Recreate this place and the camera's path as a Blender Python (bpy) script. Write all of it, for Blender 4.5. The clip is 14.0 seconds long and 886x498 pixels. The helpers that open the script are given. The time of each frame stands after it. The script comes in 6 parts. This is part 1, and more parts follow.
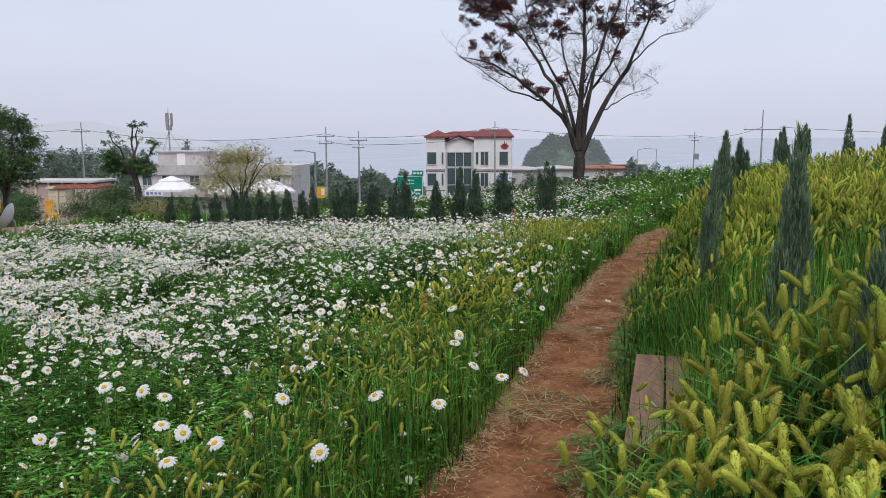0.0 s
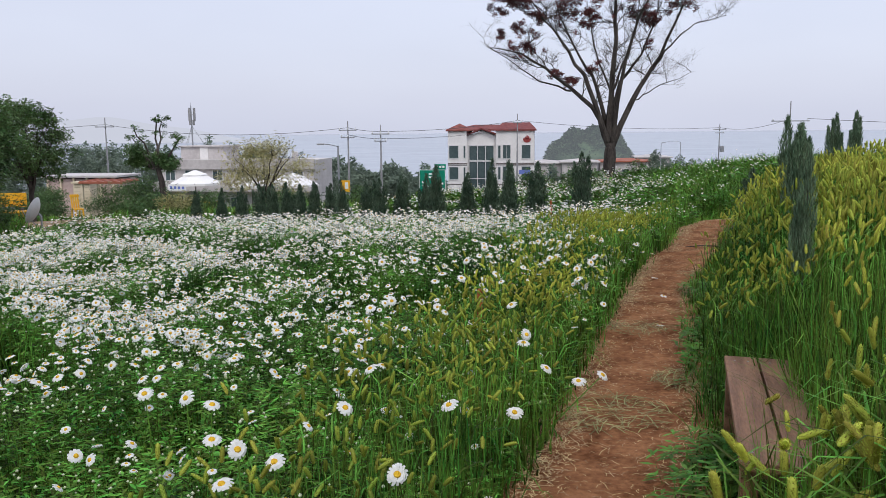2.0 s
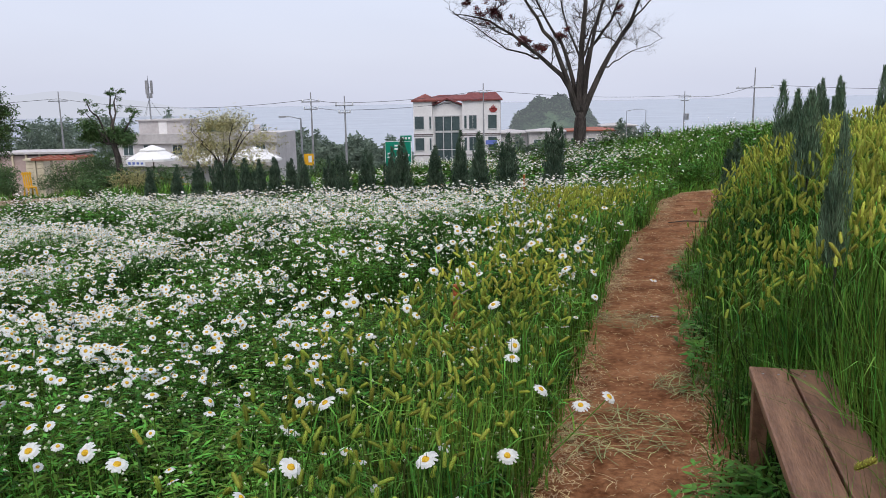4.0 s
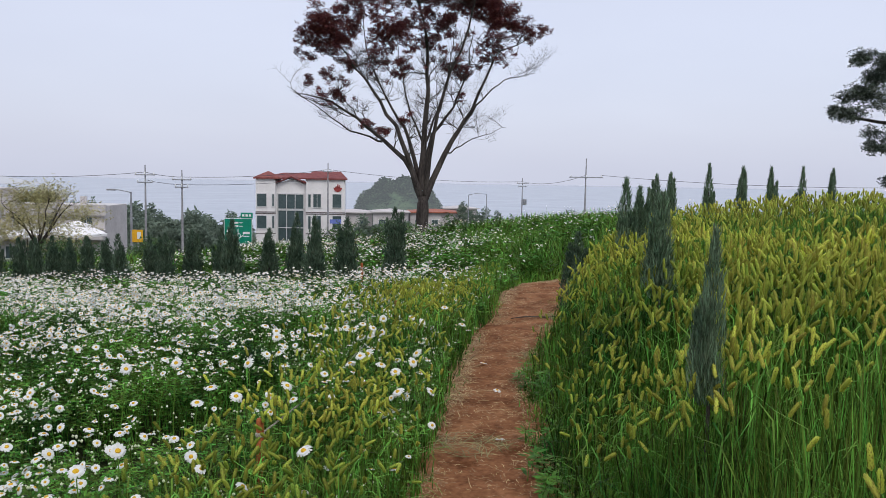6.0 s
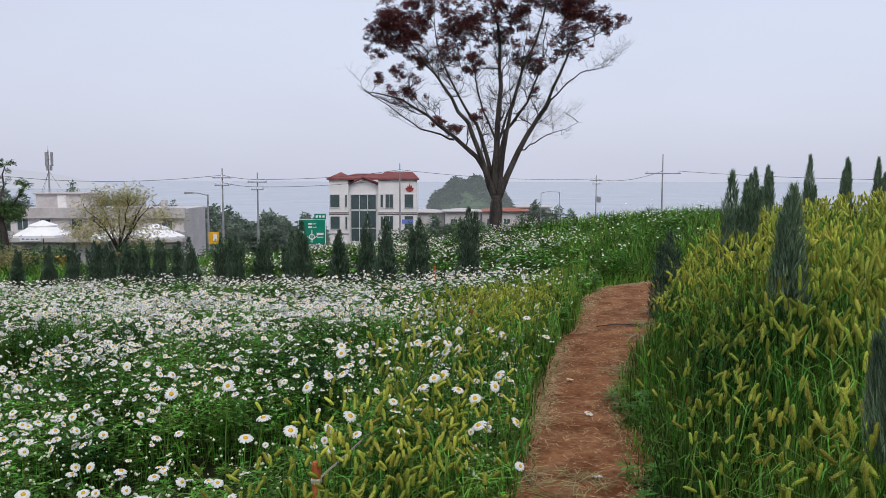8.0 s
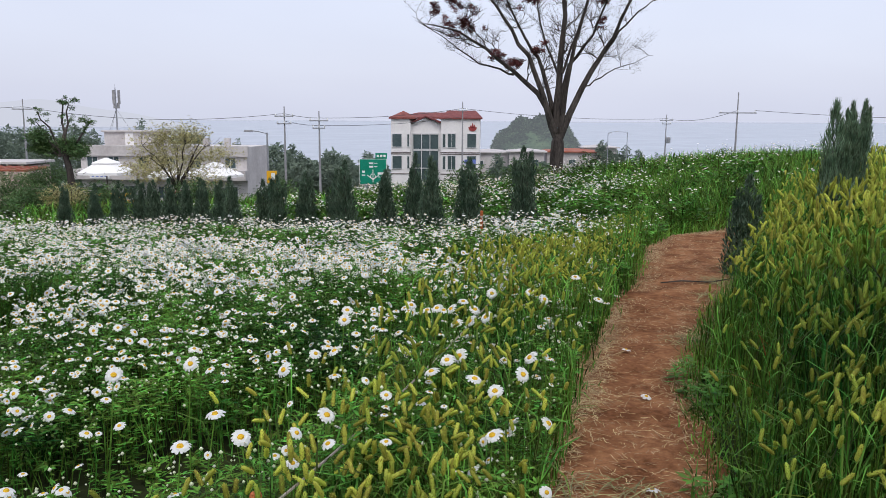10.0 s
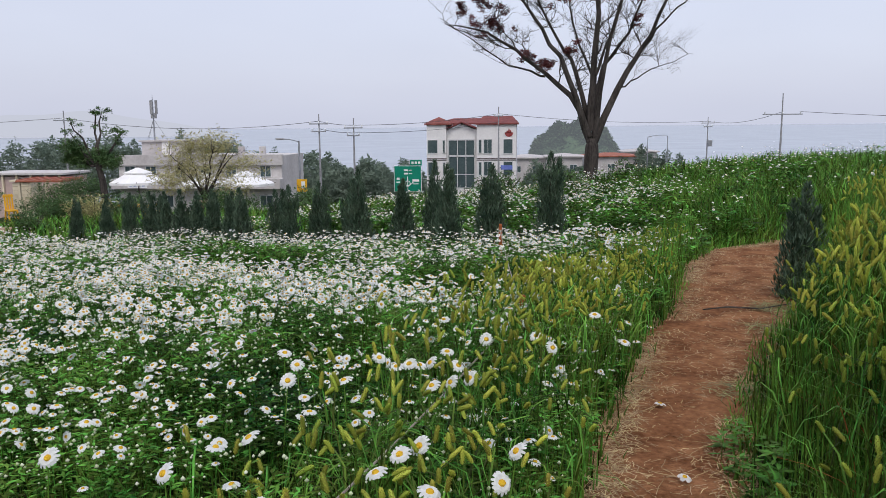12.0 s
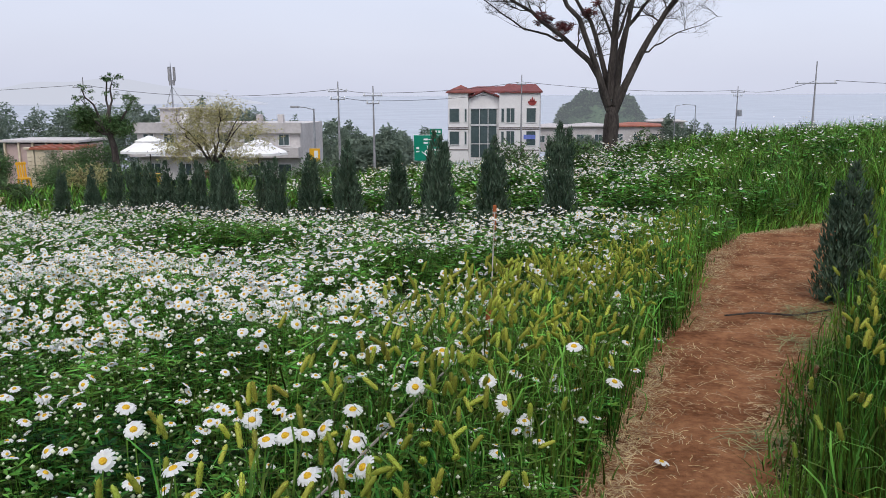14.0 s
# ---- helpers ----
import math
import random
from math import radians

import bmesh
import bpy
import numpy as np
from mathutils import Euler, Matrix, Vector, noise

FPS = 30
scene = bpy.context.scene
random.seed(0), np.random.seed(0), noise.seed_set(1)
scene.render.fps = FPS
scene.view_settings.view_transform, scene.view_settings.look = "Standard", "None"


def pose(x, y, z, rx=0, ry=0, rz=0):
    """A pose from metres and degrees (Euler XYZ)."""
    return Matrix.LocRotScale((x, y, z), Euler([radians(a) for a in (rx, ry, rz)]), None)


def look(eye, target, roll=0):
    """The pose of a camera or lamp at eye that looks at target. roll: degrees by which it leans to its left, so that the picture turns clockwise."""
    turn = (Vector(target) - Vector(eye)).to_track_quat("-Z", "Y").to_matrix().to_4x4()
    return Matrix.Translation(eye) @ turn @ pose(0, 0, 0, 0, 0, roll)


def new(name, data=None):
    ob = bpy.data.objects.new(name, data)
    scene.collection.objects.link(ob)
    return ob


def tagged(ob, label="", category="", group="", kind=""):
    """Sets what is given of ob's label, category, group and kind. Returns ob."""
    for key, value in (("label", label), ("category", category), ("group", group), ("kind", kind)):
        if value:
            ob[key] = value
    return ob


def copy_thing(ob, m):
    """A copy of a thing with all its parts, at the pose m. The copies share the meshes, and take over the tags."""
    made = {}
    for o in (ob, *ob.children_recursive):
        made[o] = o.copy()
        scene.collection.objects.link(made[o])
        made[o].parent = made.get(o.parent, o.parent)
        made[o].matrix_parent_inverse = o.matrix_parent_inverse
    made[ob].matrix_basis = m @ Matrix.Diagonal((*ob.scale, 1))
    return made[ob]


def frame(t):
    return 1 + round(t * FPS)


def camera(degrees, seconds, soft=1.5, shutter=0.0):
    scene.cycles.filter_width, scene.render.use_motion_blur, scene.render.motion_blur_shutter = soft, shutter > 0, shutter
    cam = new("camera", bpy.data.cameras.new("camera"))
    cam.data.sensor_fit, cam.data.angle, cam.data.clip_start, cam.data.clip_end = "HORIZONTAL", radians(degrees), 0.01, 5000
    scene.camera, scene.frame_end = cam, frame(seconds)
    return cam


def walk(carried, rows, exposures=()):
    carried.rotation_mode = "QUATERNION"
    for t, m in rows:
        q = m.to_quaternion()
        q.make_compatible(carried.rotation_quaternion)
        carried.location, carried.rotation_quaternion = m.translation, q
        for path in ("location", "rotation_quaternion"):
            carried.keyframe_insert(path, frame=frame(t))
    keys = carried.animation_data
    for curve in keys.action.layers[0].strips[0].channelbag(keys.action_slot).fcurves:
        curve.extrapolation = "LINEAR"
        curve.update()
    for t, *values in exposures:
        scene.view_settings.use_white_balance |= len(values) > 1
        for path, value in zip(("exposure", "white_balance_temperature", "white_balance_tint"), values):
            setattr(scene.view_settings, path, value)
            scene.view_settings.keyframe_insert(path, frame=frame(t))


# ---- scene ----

cam = camera(57.9, 14.0, soft=0.6)
PATH = [
    (0, (0.679, 0.157, 1.614), (0.486, 2.128, 1.334), -0.2),
    (0.5, (0.672, 0.171, 1.611), (0.518, 2.146, 1.337), -0.5),
    (1, (0.639, 0.219, 1.59), (0.517, 2.197, 1.321), -0.4),
    (1.5, (0.566, 0.406, 1.577), (0.468, 2.385, 1.304), -0.3),
    (2, (0.411, 0.524, 1.543), (0.168, 2.487, 1.249), -0.5),
    (2.2, (0.366, 0.531, 1.572), (-0.004, 2.473, 1.268), -2.0),
    (4.3, (0.315, 1.312, 1.544), (0.276, 3.277, 1.175), -0.5),
    (4.5, (0.368, 1.351, 1.553), (0.529, 3.312, 1.191), 0.2),
    (5, (0.464, 1.512, 1.572), (0.844, 3.455, 1.289), 0.3),
    (5.5, (0.473, 1.795, 1.552), (0.869, 3.743, 1.337), 0.5),
    (6, (0.43, 2.013, 1.608), (0.654, 3.993, 1.436), 1.0),
    (6.5, (0.446, 2.221, 1.623), (0.481, 4.218, 1.514), 0.9),
    (7, (0.426, 2.342, 1.622), (0.457, 4.339, 1.512), 1.2),
    (7.5, (0.389, 2.478, 1.61), (0.428, 4.474, 1.482), 0.7),
    (8, (0.432, 2.659, 1.59), (0.477, 4.651, 1.414), 0.1),
    (8.2, (0.481, 2.758, 1.556), (0.51, 4.749, 1.372), 0.2),
    (10.3, (0.653, 3.747, 1.527), (0.532, 5.712, 1.176), 0.1),
    (10.5, (0.658, 3.851, 1.519), (0.533, 5.814, 1.152), -0.1),
    (11, (0.667, 4.111, 1.53), (0.469, 6.065, 1.15), -0.5),
    (11.5, (0.777, 4.36, 1.513), (0.563, 6.324, 1.201), -0.8),
    (12, (0.857, 4.588, 1.51), (0.647, 6.553, 1.201), -0.5),
    (12.5, (0.89, 4.854, 1.487), (0.676, 6.817, 1.169), -0.2),
    (13, (0.933, 5.084, 1.503), (0.664, 7.036, 1.161), -0.6),
    (13.5, (1.013, 5.376, 1.491), (0.608, 7.3, 1.127), -0.5),
    (14, (1.108, 5.694, 1.485), (0.84, 7.638, 1.101), -0.3),
]
walk(cam, [(t, look(eye, target, roll)) for t, eye, target, roll in PATH],
     exposures=[(0.0, 0.10), (2.0, 0.15), (4.5, 0.20), (5.5, 0.18), (6.0, 0.10), (6.5, -0.08), (7.5, -0.06), (8.2, 0.10), (10.3, 0.22), (11.2, 0.20), (12.2, 0.08), (12.8, 0.08), (13.5, 0.14), (14.0, 0.19)])

# ---- sky, sun ----
world = bpy.data.worlds.new("overcast_sky")
scene.world = world
world.use_nodes = True
wn, wl = world.node_tree.nodes, world.node_tree.links
wn.clear()
w_out = wn.new("ShaderNodeOutputWorld")
w_sky = wn.new("ShaderNodeTexSky")
w_sky.sky_type, w_sky.sun_disc = "NISHITA", False
w_sky.sun_elevation, w_sky.sun_rotation = radians(52), radians(200)
w_sky.air_density, w_sky.dust_density = 1.0, 4.0
w_bg = wn.new("ShaderNodeBackground")
w_bg.inputs["Strength"].default_value = 0.03
wl.new(w_sky.outputs[0], w_bg.inputs["Color"])
w_tc = wn.new("ShaderNodeTexCoord")
w_map = wn.new("ShaderNodeMapping")
w_map.inputs["Scale"].default_value = (1.0, 1.0, 3.0)
w_noise = wn.new("ShaderNodeTexNoise")
w_noise.inputs["Scale"].default_value, w_noise.inputs["Detail"].default_value = 1.6, 4.0
w_ramp = wn.new("ShaderNodeValToRGB")
w_ramp.color_ramp.elements[0].position, w_ramp.color_ramp.elements[1].position = 0.35, 0.7
w_ramp.color_ramp.elements[0].color = (0.765, 0.80, 0.975, 1)
w_ramp.color_ramp.elements[1].color = (0.845, 0.885, 1.065, 1)
wl.new(w_tc.outputs["Generated"], w_map.inputs[0])
wl.new(w_map.outputs[0], w_noise.inputs["Vector"])
wl.new(w_noise.outputs["Fac"], w_ramp.inputs[0])
w_cloud = wn.new("ShaderNodeBackground")
w_cloud.inputs["Strength"].default_value = 0.70
wl.new(w_ramp.outputs[0], w_cloud.inputs["Color"])
w_add = wn.new("ShaderNodeAddShader")
wl.new(w_bg.outputs[0], w_add.inputs[0])
wl.new(w_cloud.outputs[0], w_add.inputs[1])
wl.new(w_add.outputs[0], w_out.inputs["Surface"])

sun_lamp = new("sun", bpy.data.lights.new("sun", "SUN"))
sun_lamp.data.energy, sun_lamp.data.angle, sun_lamp.data.color = 1.2, radians(25), (1.0, 0.97, 0.92)
sun_lamp.matrix_world = look((0, 0, 60), (-8, 26, 25))

rng = np.random.default_rng(7)


# ---- materials ----
def mat(name, c1, c2, scale=6.0, rough=0.8, bump=0.0, bump_scale=60.0, metal=0.0, vary=0.0, island=False, spec=0.3, through_light=0.0, stretch=(1, 1, 1)):
    """A two-tone noisy surface; vary shifts the brightness from piece to piece."""
    m = bpy.data.materials.new(name)
    m.use_nodes = True
    n, l = m.node_tree.nodes, m.node_tree.links
    b = n["Principled BSDF"]
    b.inputs["Roughness"].default_value, b.inputs["Metallic"].default_value = rough, metal
    b.inputs["Specular IOR Level"].default_value = spec
    tc, mp = n.new("ShaderNodeTexCoord"), n.new("ShaderNodeMapping")
    mp.inputs["Scale"].default_value = stretch
    l.new(tc.outputs["Object"], mp.inputs[0])
    t1, t2 = n.new("ShaderNodeTexNoise"), n.new("ShaderNodeTexNoise")
    t1.inputs["Scale"].default_value, t1.inputs["Detail"].default_value = scale, 6.0
    t2.inputs["Scale"].default_value, t2.inputs["Detail"].default_value = scale * 7.3, 4.0
    for t in (t1, t2):
        l.new(mp.outputs[0], t.inputs["Vector"])
    mid = n.new("ShaderNodeMix")
    mid.inputs[0].default_value = 0.4
    l.new(t1.outputs["Fac"], mid.inputs[2]), l.new(t2.outputs["Fac"], mid.inputs[3])
    ramp = n.new("ShaderNodeValToRGB")
    ramp.color_ramp.elements[0].position, ramp.color_ramp.elements[1].position = 0.38, 0.62
    ramp.color_ramp.elements[0].color, ramp.color_ramp.elements[1].color = (*c1, 1), (*c2, 1)
    l.new(mid.outputs[0], ramp.inputs[0])
    colour = ramp.outputs[0]
    if vary:
        hsv = n.new("ShaderNodeHueSaturation")
        src = n.new("ShaderNodeNewGeometry").outputs["Random Per Island"] if island else n.new("ShaderNodeObjectInfo").outputs["Random"]
        rm = n.new("ShaderNodeMapRange")
        rm.inputs["To Min"].default_value, rm.inputs["To Max"].default_value = 1 - vary, 1 + vary
        l.new(src, rm.inputs[0]), l.new(rm.outputs[0], hsv.inputs["Value"])
        hm = n.new("ShaderNodeMapRange")
        hm.inputs["To Min"].default_value, hm.inputs["To Max"].default_value = 0.5 - vary * 0.05, 0.5 + vary * 0.05
        l.new(src, hm.inputs[0]), l.new(hm.outputs[0], hsv.inputs["Hue"])
        l.new(colour, hsv.inputs["Color"])
        colour = hsv.outputs[0]
    l.new(colour, b.inputs["Base Color"])
    if bump:
        t3, bp = n.new("ShaderNodeTexNoise"), n.new("ShaderNodeBump")
        t3.inputs["Scale"].default_value, t3.inputs["Detail"].default_value = bump_scale, 5.0
        l.new(mp.outputs[0], t3.inputs["Vector"])
        bp.inputs["Strength"].default_value, bp.inputs["Distance"].default_value = bump, 0.02
        l.new(t3.outputs["Fac"], bp.inputs["Height"]), l.new(bp.outputs[0], b.inputs["Normal"])
    if through_light:
        tr, mx = n.new("ShaderNodeBsdfTranslucent"), n.new("ShaderNodeMixShader")
        mx.inputs[0].default_value = through_light
        l.new(colour, tr.inputs["Color"])
        l.new(b.outputs[0], mx.inputs[1]), l.new(tr.outputs[0], mx.inputs[2])
        l.new(mx.outputs[0], n["Material Output"].inputs["Surface"])
    return m


M_SOIL = mat("red_soil", (0.140, 0.054, 0.022), (0.35, 0.165, 0.080), 4.0, 0.95, 1.0, 55, spec=0.1)
M_GROUND = mat("grassy_earth", (0.018, 0.024, 0.010), (0.040, 0.050, 0.018), 2.0, 0.95, 0.5, 20, spec=0.1)
M_STRAW = mat("dry_straw", (0.28, 0.17, 0.08), (0.60, 0.45, 0.26), 8, 0.8, vary=0.35, island=True, spec=0.2)
M_PETAL = mat("white_petal", (0.84, 0.85, 0.84), (0.91, 0.91, 0.90), 30, 0.6, vary=0.06, island=True, spec=0.2, through_light=0.38)
M_DISC = mat("yellow_disc", (0.60, 0.33, 0.02), (0.78, 0.52, 0.05), 150, 0.8, 0.4, 300, spec=0.1)
M_BUD = mat("pale_bud", (0.42, 0.50, 0.26), (0.74, 0.76, 0.62), 40, 0.7, vary=0.2, island=True)
M_LEAF = mat("daisy_leaf", (0.009, 0.042, 0.006), (0.170, 0.34, 0.052), 1.8, 0.6, vary=0.82, island=True, spec=0.08, through_light=0.10)
M_GRASS = mat("grass_blade", (0.021, 0.070, 0.010), (0.190, 0.335, 0.050), 1.2, 0.6, vary=0.82, island=True, spec=0.12, through_light=0.12)
M_WEED = mat("fresh_weed_leaf", (0.04, 0.13, 0.015), (0.15, 0.31, 0.05), 3.0, 0.6, vary=0.4, island=True, spec=0.2, through_light=0.15)
M_EAR = mat("green_gold_ear", (0.165, 0.24, 0.028), (0.58, 0.57, 0.092), 0.8, 0.7, vary=0.45, island=True, through_light=0.25)
M_JUNIPER = mat("juniper_green", (0.040, 0.080, 0.048), (0.125, 0.178, 0.115), 6, 0.75, vary=0.5, island=True, through_light=0.2)
M_PALEJUNIPER = mat("grey_green_juniper", (0.070, 0.128, 0.072), (0.20, 0.28, 0.17), 6, 0.75, vary=0.5, island=True, through_light=0.2)
M_BARK = mat("dark_bark", (0.032, 0.027, 0.025), (0.10, 0.086, 0.078), 5, 0.95, 0.9, 30, stretch=(1, 1, 0.25), spec=0.1)
M_REDLEAF = mat("dark_red_leaf", (0.060, 0.018, 0.022), (0.16, 0.042, 0.044), 1.0, 0.7, vary=0.5, island=True, spec=0.15, through_light=0.2)
M_TREELEAF = mat("tree_leaf", (0.045, 0.10, 0.032), (0.14, 0.22, 0.075), 1.2, 0.6, vary=0.5, island=True, through_light=0.25)
M_PINELEAF = mat("pine_needles", (0.045, 0.066, 0.050), (0.095, 0.120, 0.088), 1.5, 0.7, vary=0.4, island=True)
M_YELLOWLEAF = mat("pale_spring_leaf", (0.33, 0.31, 0.13), (0.50, 0.46, 0.24), 1.0, 0.7, vary=0.35, island=True, through_light=0.3)
# far woods: greens paled, with distance haze mixed into the base colour
M_FARLEAF = mat("haze_pale_woodland", (0.17, 0.225, 0.175), (0.22, 0.275, 0.21), 0.15, 0.95, vary=0.08, island=True, spec=0.05, through_light=0.45)
M_WOOD = mat("weathered_brown_plank", (0.13, 0.060, 0.034), (0.28, 0.145, 0.085), 4, 0.5, 0.35, 40, vary=0.12, stretch=(6, 0.7, 6), spec=0.4)
M_RUST = mat("rusty_orange_paint", (0.30, 0.07, 0.02), (0.48, 0.15, 0.05), 25, 0.8, 0.3, 90)
M_ROPE = mat("grey_rope", (0.28, 0.25, 0.20), (0.46, 0.42, 0.36), 60, 0.9, 0.5, 300)
M_WHITEWALL = mat("white_stucco", (0.72, 0.70, 0.69), (0.82, 0.80, 0.79), 0.6, 0.85, 0.15, 20)
M_GREYWALL = mat("stained_grey_render", (0.44, 0.41, 0.405), (0.58, 0.55, 0.54), 0.5, 0.9, 0.2, 15)
M_PALEWALL = mat("faded_pale_render", (0.50, 0.47, 0.46), (0.64, 0.61, 0.60), 0.5, 0.9, 0.2, 15)
M_PINKWALL = mat("faded_pink_render", (0.48, 0.36, 0.33), (0.60, 0.47, 0.44), 0.5, 0.9, 0.2, 15)
M_DARKTRIM = mat("dark_trim", (0.10, 0.08, 0.08), (0.17, 0.14, 0.13), 3, 0.8)
M_REDTILE = mat("red_roof_tile", (0.15, 0.040, 0.038), (0.25, 0.075, 0.065), 2, 0.7, 0.3, 12, vary=0.12)
M_ORANGE = mat("orange_roof_sheet", (0.28, 0.085, 0.05), (0.40, 0.14, 0.085), 0.7, 0.6)
M_GLASS = mat("tinted_window_glass", (0.055, 0.085, 0.09), (0.09, 0.125, 0.13), 0.6, 0.12, spec=0.8)
M_FRAME = mat("pale_window_frame", (0.55, 0.56, 0.56), (0.66, 0.66, 0.66), 3, 0.5)
M_SIGN = mat("green_sign_sheet", (0.0, 0.20, 0.12), (0.005, 0.25, 0.16), 1, 0.45)
M_SIGNWHITE = mat("white_sign_paint", (0.75, 0.77, 0.76), (0.82, 0.83, 0.82), 5, 0.5)
M_YELLOW = mat("yellow_paint", (0.70, 0.36, 0.015), (0.80, 0.44, 0.03), 2, 0.5)
M_CONCRETE = mat("pole_concrete", (0.24, 0.24, 0.25), (0.36, 0.36, 0.37), 2, 0.9, 0.3, 20)
M_STEEL = mat("galvanised_steel", (0.30, 0.31, 0.33), (0.42, 0.43, 0.45), 3, 0.5, metal=0.6)
M_WIRE = mat("black_wire", (0.05, 0.05, 0.055), (0.08, 0.08, 0.085), 3, 0.7)
M_CANVAS = mat("white_canvas", (0.82, 0.81, 0.80), (0.88, 0.87, 0.86), 2, 0.85, 0.1, 30)
M_CREAM = mat("cream_boards", (0.62, 0.53, 0.38), (0.74, 0.65, 0.49), 1, 0.8)
M_BLUE = mat("blue_banner", (0.12, 0.17, 0.50), (0.18, 0.24, 0.60), 2, 0.7)
M_LOGO = mat("red_emblem", (0.24, 0.035, 0.035), (0.33, 0.06, 0.055), 2, 0.6)
M_DIRT = mat("brown_dirt_yard", (0.26, 0.17, 0.10), (0.40, 0.29, 0.19), 0.6, 0.95, 0.4, 10)
M_ASPHALT = mat("grey_asphalt", (0.045, 0.045, 0.048), (0.075, 0.075, 0.078), 1, 0.9, 0.3, 40)
M_SEA = mat("calm_grey_sea", (0.30, 0.34, 0.39), (0.36, 0.40, 0.45), 0.02, 0.25, 0.15, 0.3, spec=0.5)


# ---- building helpers ----
def mesh_object(name, bm, material, parent=None, label=""):
    me = bpy.data.meshes.new(name)
    bm.to_mesh(me)
    bm.free()
    for m in material if isinstance(material, (list, tuple)) else [material]:
        me.materials.append(m)
    ob = new(name, me)
    if parent:
        ob.parent = parent
    if label:
        tagged(ob, label)
    return ob


def part(name, bm, material, parent, label=""):
    return mesh_object(name, bm, material, parent, label)


def thing(name, x, y, z, rz=0.0, **tags):
    ob = new(name)
    ob.matrix_basis = pose(x, y, z, 0, 0, rz)
    return tagged(ob, **tags)


def box(cx, cy, cz, sx, sy, sz, bevel=0.0, bm=None, turn=None):
    """A box about its centre, its edges rounded."""
    own = bmesh.new()
    bmesh.ops.create_cube(own, size=1)
    bmesh.ops.scale(own, vec=(sx, sy, sz), verts=own.verts)
    if bevel:
        bmesh.ops.bevel(own, geom=own.edges[:], offset=bevel, segments=2, profile=0.6, affect="EDGES")
    if turn:
        bmesh.ops.transform(own, matrix=turn, verts=own.verts)
    bmesh.ops.translate(own, vec=(cx, cy, cz), verts=own.verts)
    if bm is None:
        return own
    tmp = bpy.data.meshes.new("tmp")
    own.to_mesh(tmp)
    own.free()
    bm.from_mesh(tmp)
    bpy.data.meshes.remove(tmp)
    return bm


def tube(points, radii, sides=7, bm=None):
    """A tapering tube along points, closed at both ends."""
    bm = bm or bmesh.new()
    pts = [Vector(p) for p in points]
    rings = []
    for i, p in enumerate(pts):
        d = (pts[min(i + 1, len(pts) - 1)] - pts[max(i - 1, 0)]).normalized()
        a = d.orthogonal().normalized() if i == 0 else (a - d * a.dot(d)).normalized()
        b = d.cross(a)
        r = radii[i] if isinstance(radii, (list, tuple)) else radii
        rings.append([bm.verts.new(p + (a * math.cos(k * math.tau / sides) + b * math.sin(k * math.tau / sides)) * r) for k in range(sides)])
    for r0, r1 in zip(rings, rings[1:]):
        for k in range(sides):
            bm.faces.new((r0[k], r0[(k + 1) % sides], r1[(k + 1) % sides], r1[k]))
    bm.faces.new(rings[0][::-1])
    bm.faces.new(rings[-1])
    return bm


def lathe(profile, sides=12, bm=None):
    """A turned body from (radius, height) pairs."""
    bm = bm or bmesh.new()
    rings = [[bm.verts.new((r * math.cos(k * math.tau / sides), r * math.sin(k * math.tau / sides), z)) for k in range(sides)] for r, z in profile]
    for r0, r1 in zip(rings, rings[1:]):
        for k in range(sides):
            bm.faces.new((r0[k], r0[(k + 1) % sides], r1[(k + 1) % sides], r1[k]))
    bm.faces.new(rings[0][::-1])
    bm.faces.new(rings[-1])
    return bm


def from_arrays(name, verts, quads, tris, mats, quad_mat, tri_mat, parent=None):
    """One mesh object from numpy arrays of corners, four-sided and three-sided faces."""
    me = bpy.data.meshes.new(name)
    nq, nt = len(quads), len(tris)
    me.vertices.add(len(verts))
    me.vertices.foreach_set("co", np.asarray(verts, np.float32).ravel())
    me.loops.add(nq * 4 + nt * 3)
    me.loops.foreach_set("vertex_index", np.concatenate([np.asarray(quads, np.int32).ravel(), np.asarray(tris, np.int32).ravel()]))
    me.polygons.add(nq + nt)
    me.polygons.foreach_set("loop_start", np.concatenate([np.arange(nq) * 4, nq * 4 + np.arange(nt) * 3]).astype(np.int32))
    me.polygons.foreach_set("material_index", np.concatenate([quad_mat, tri_mat]).astype(np.int32))
    for m in mats:
        me.materials.append(m)
    me.update(calc_edges=True)
    ob = new(name, me)
    if parent:
        ob.parent = parent
    return ob


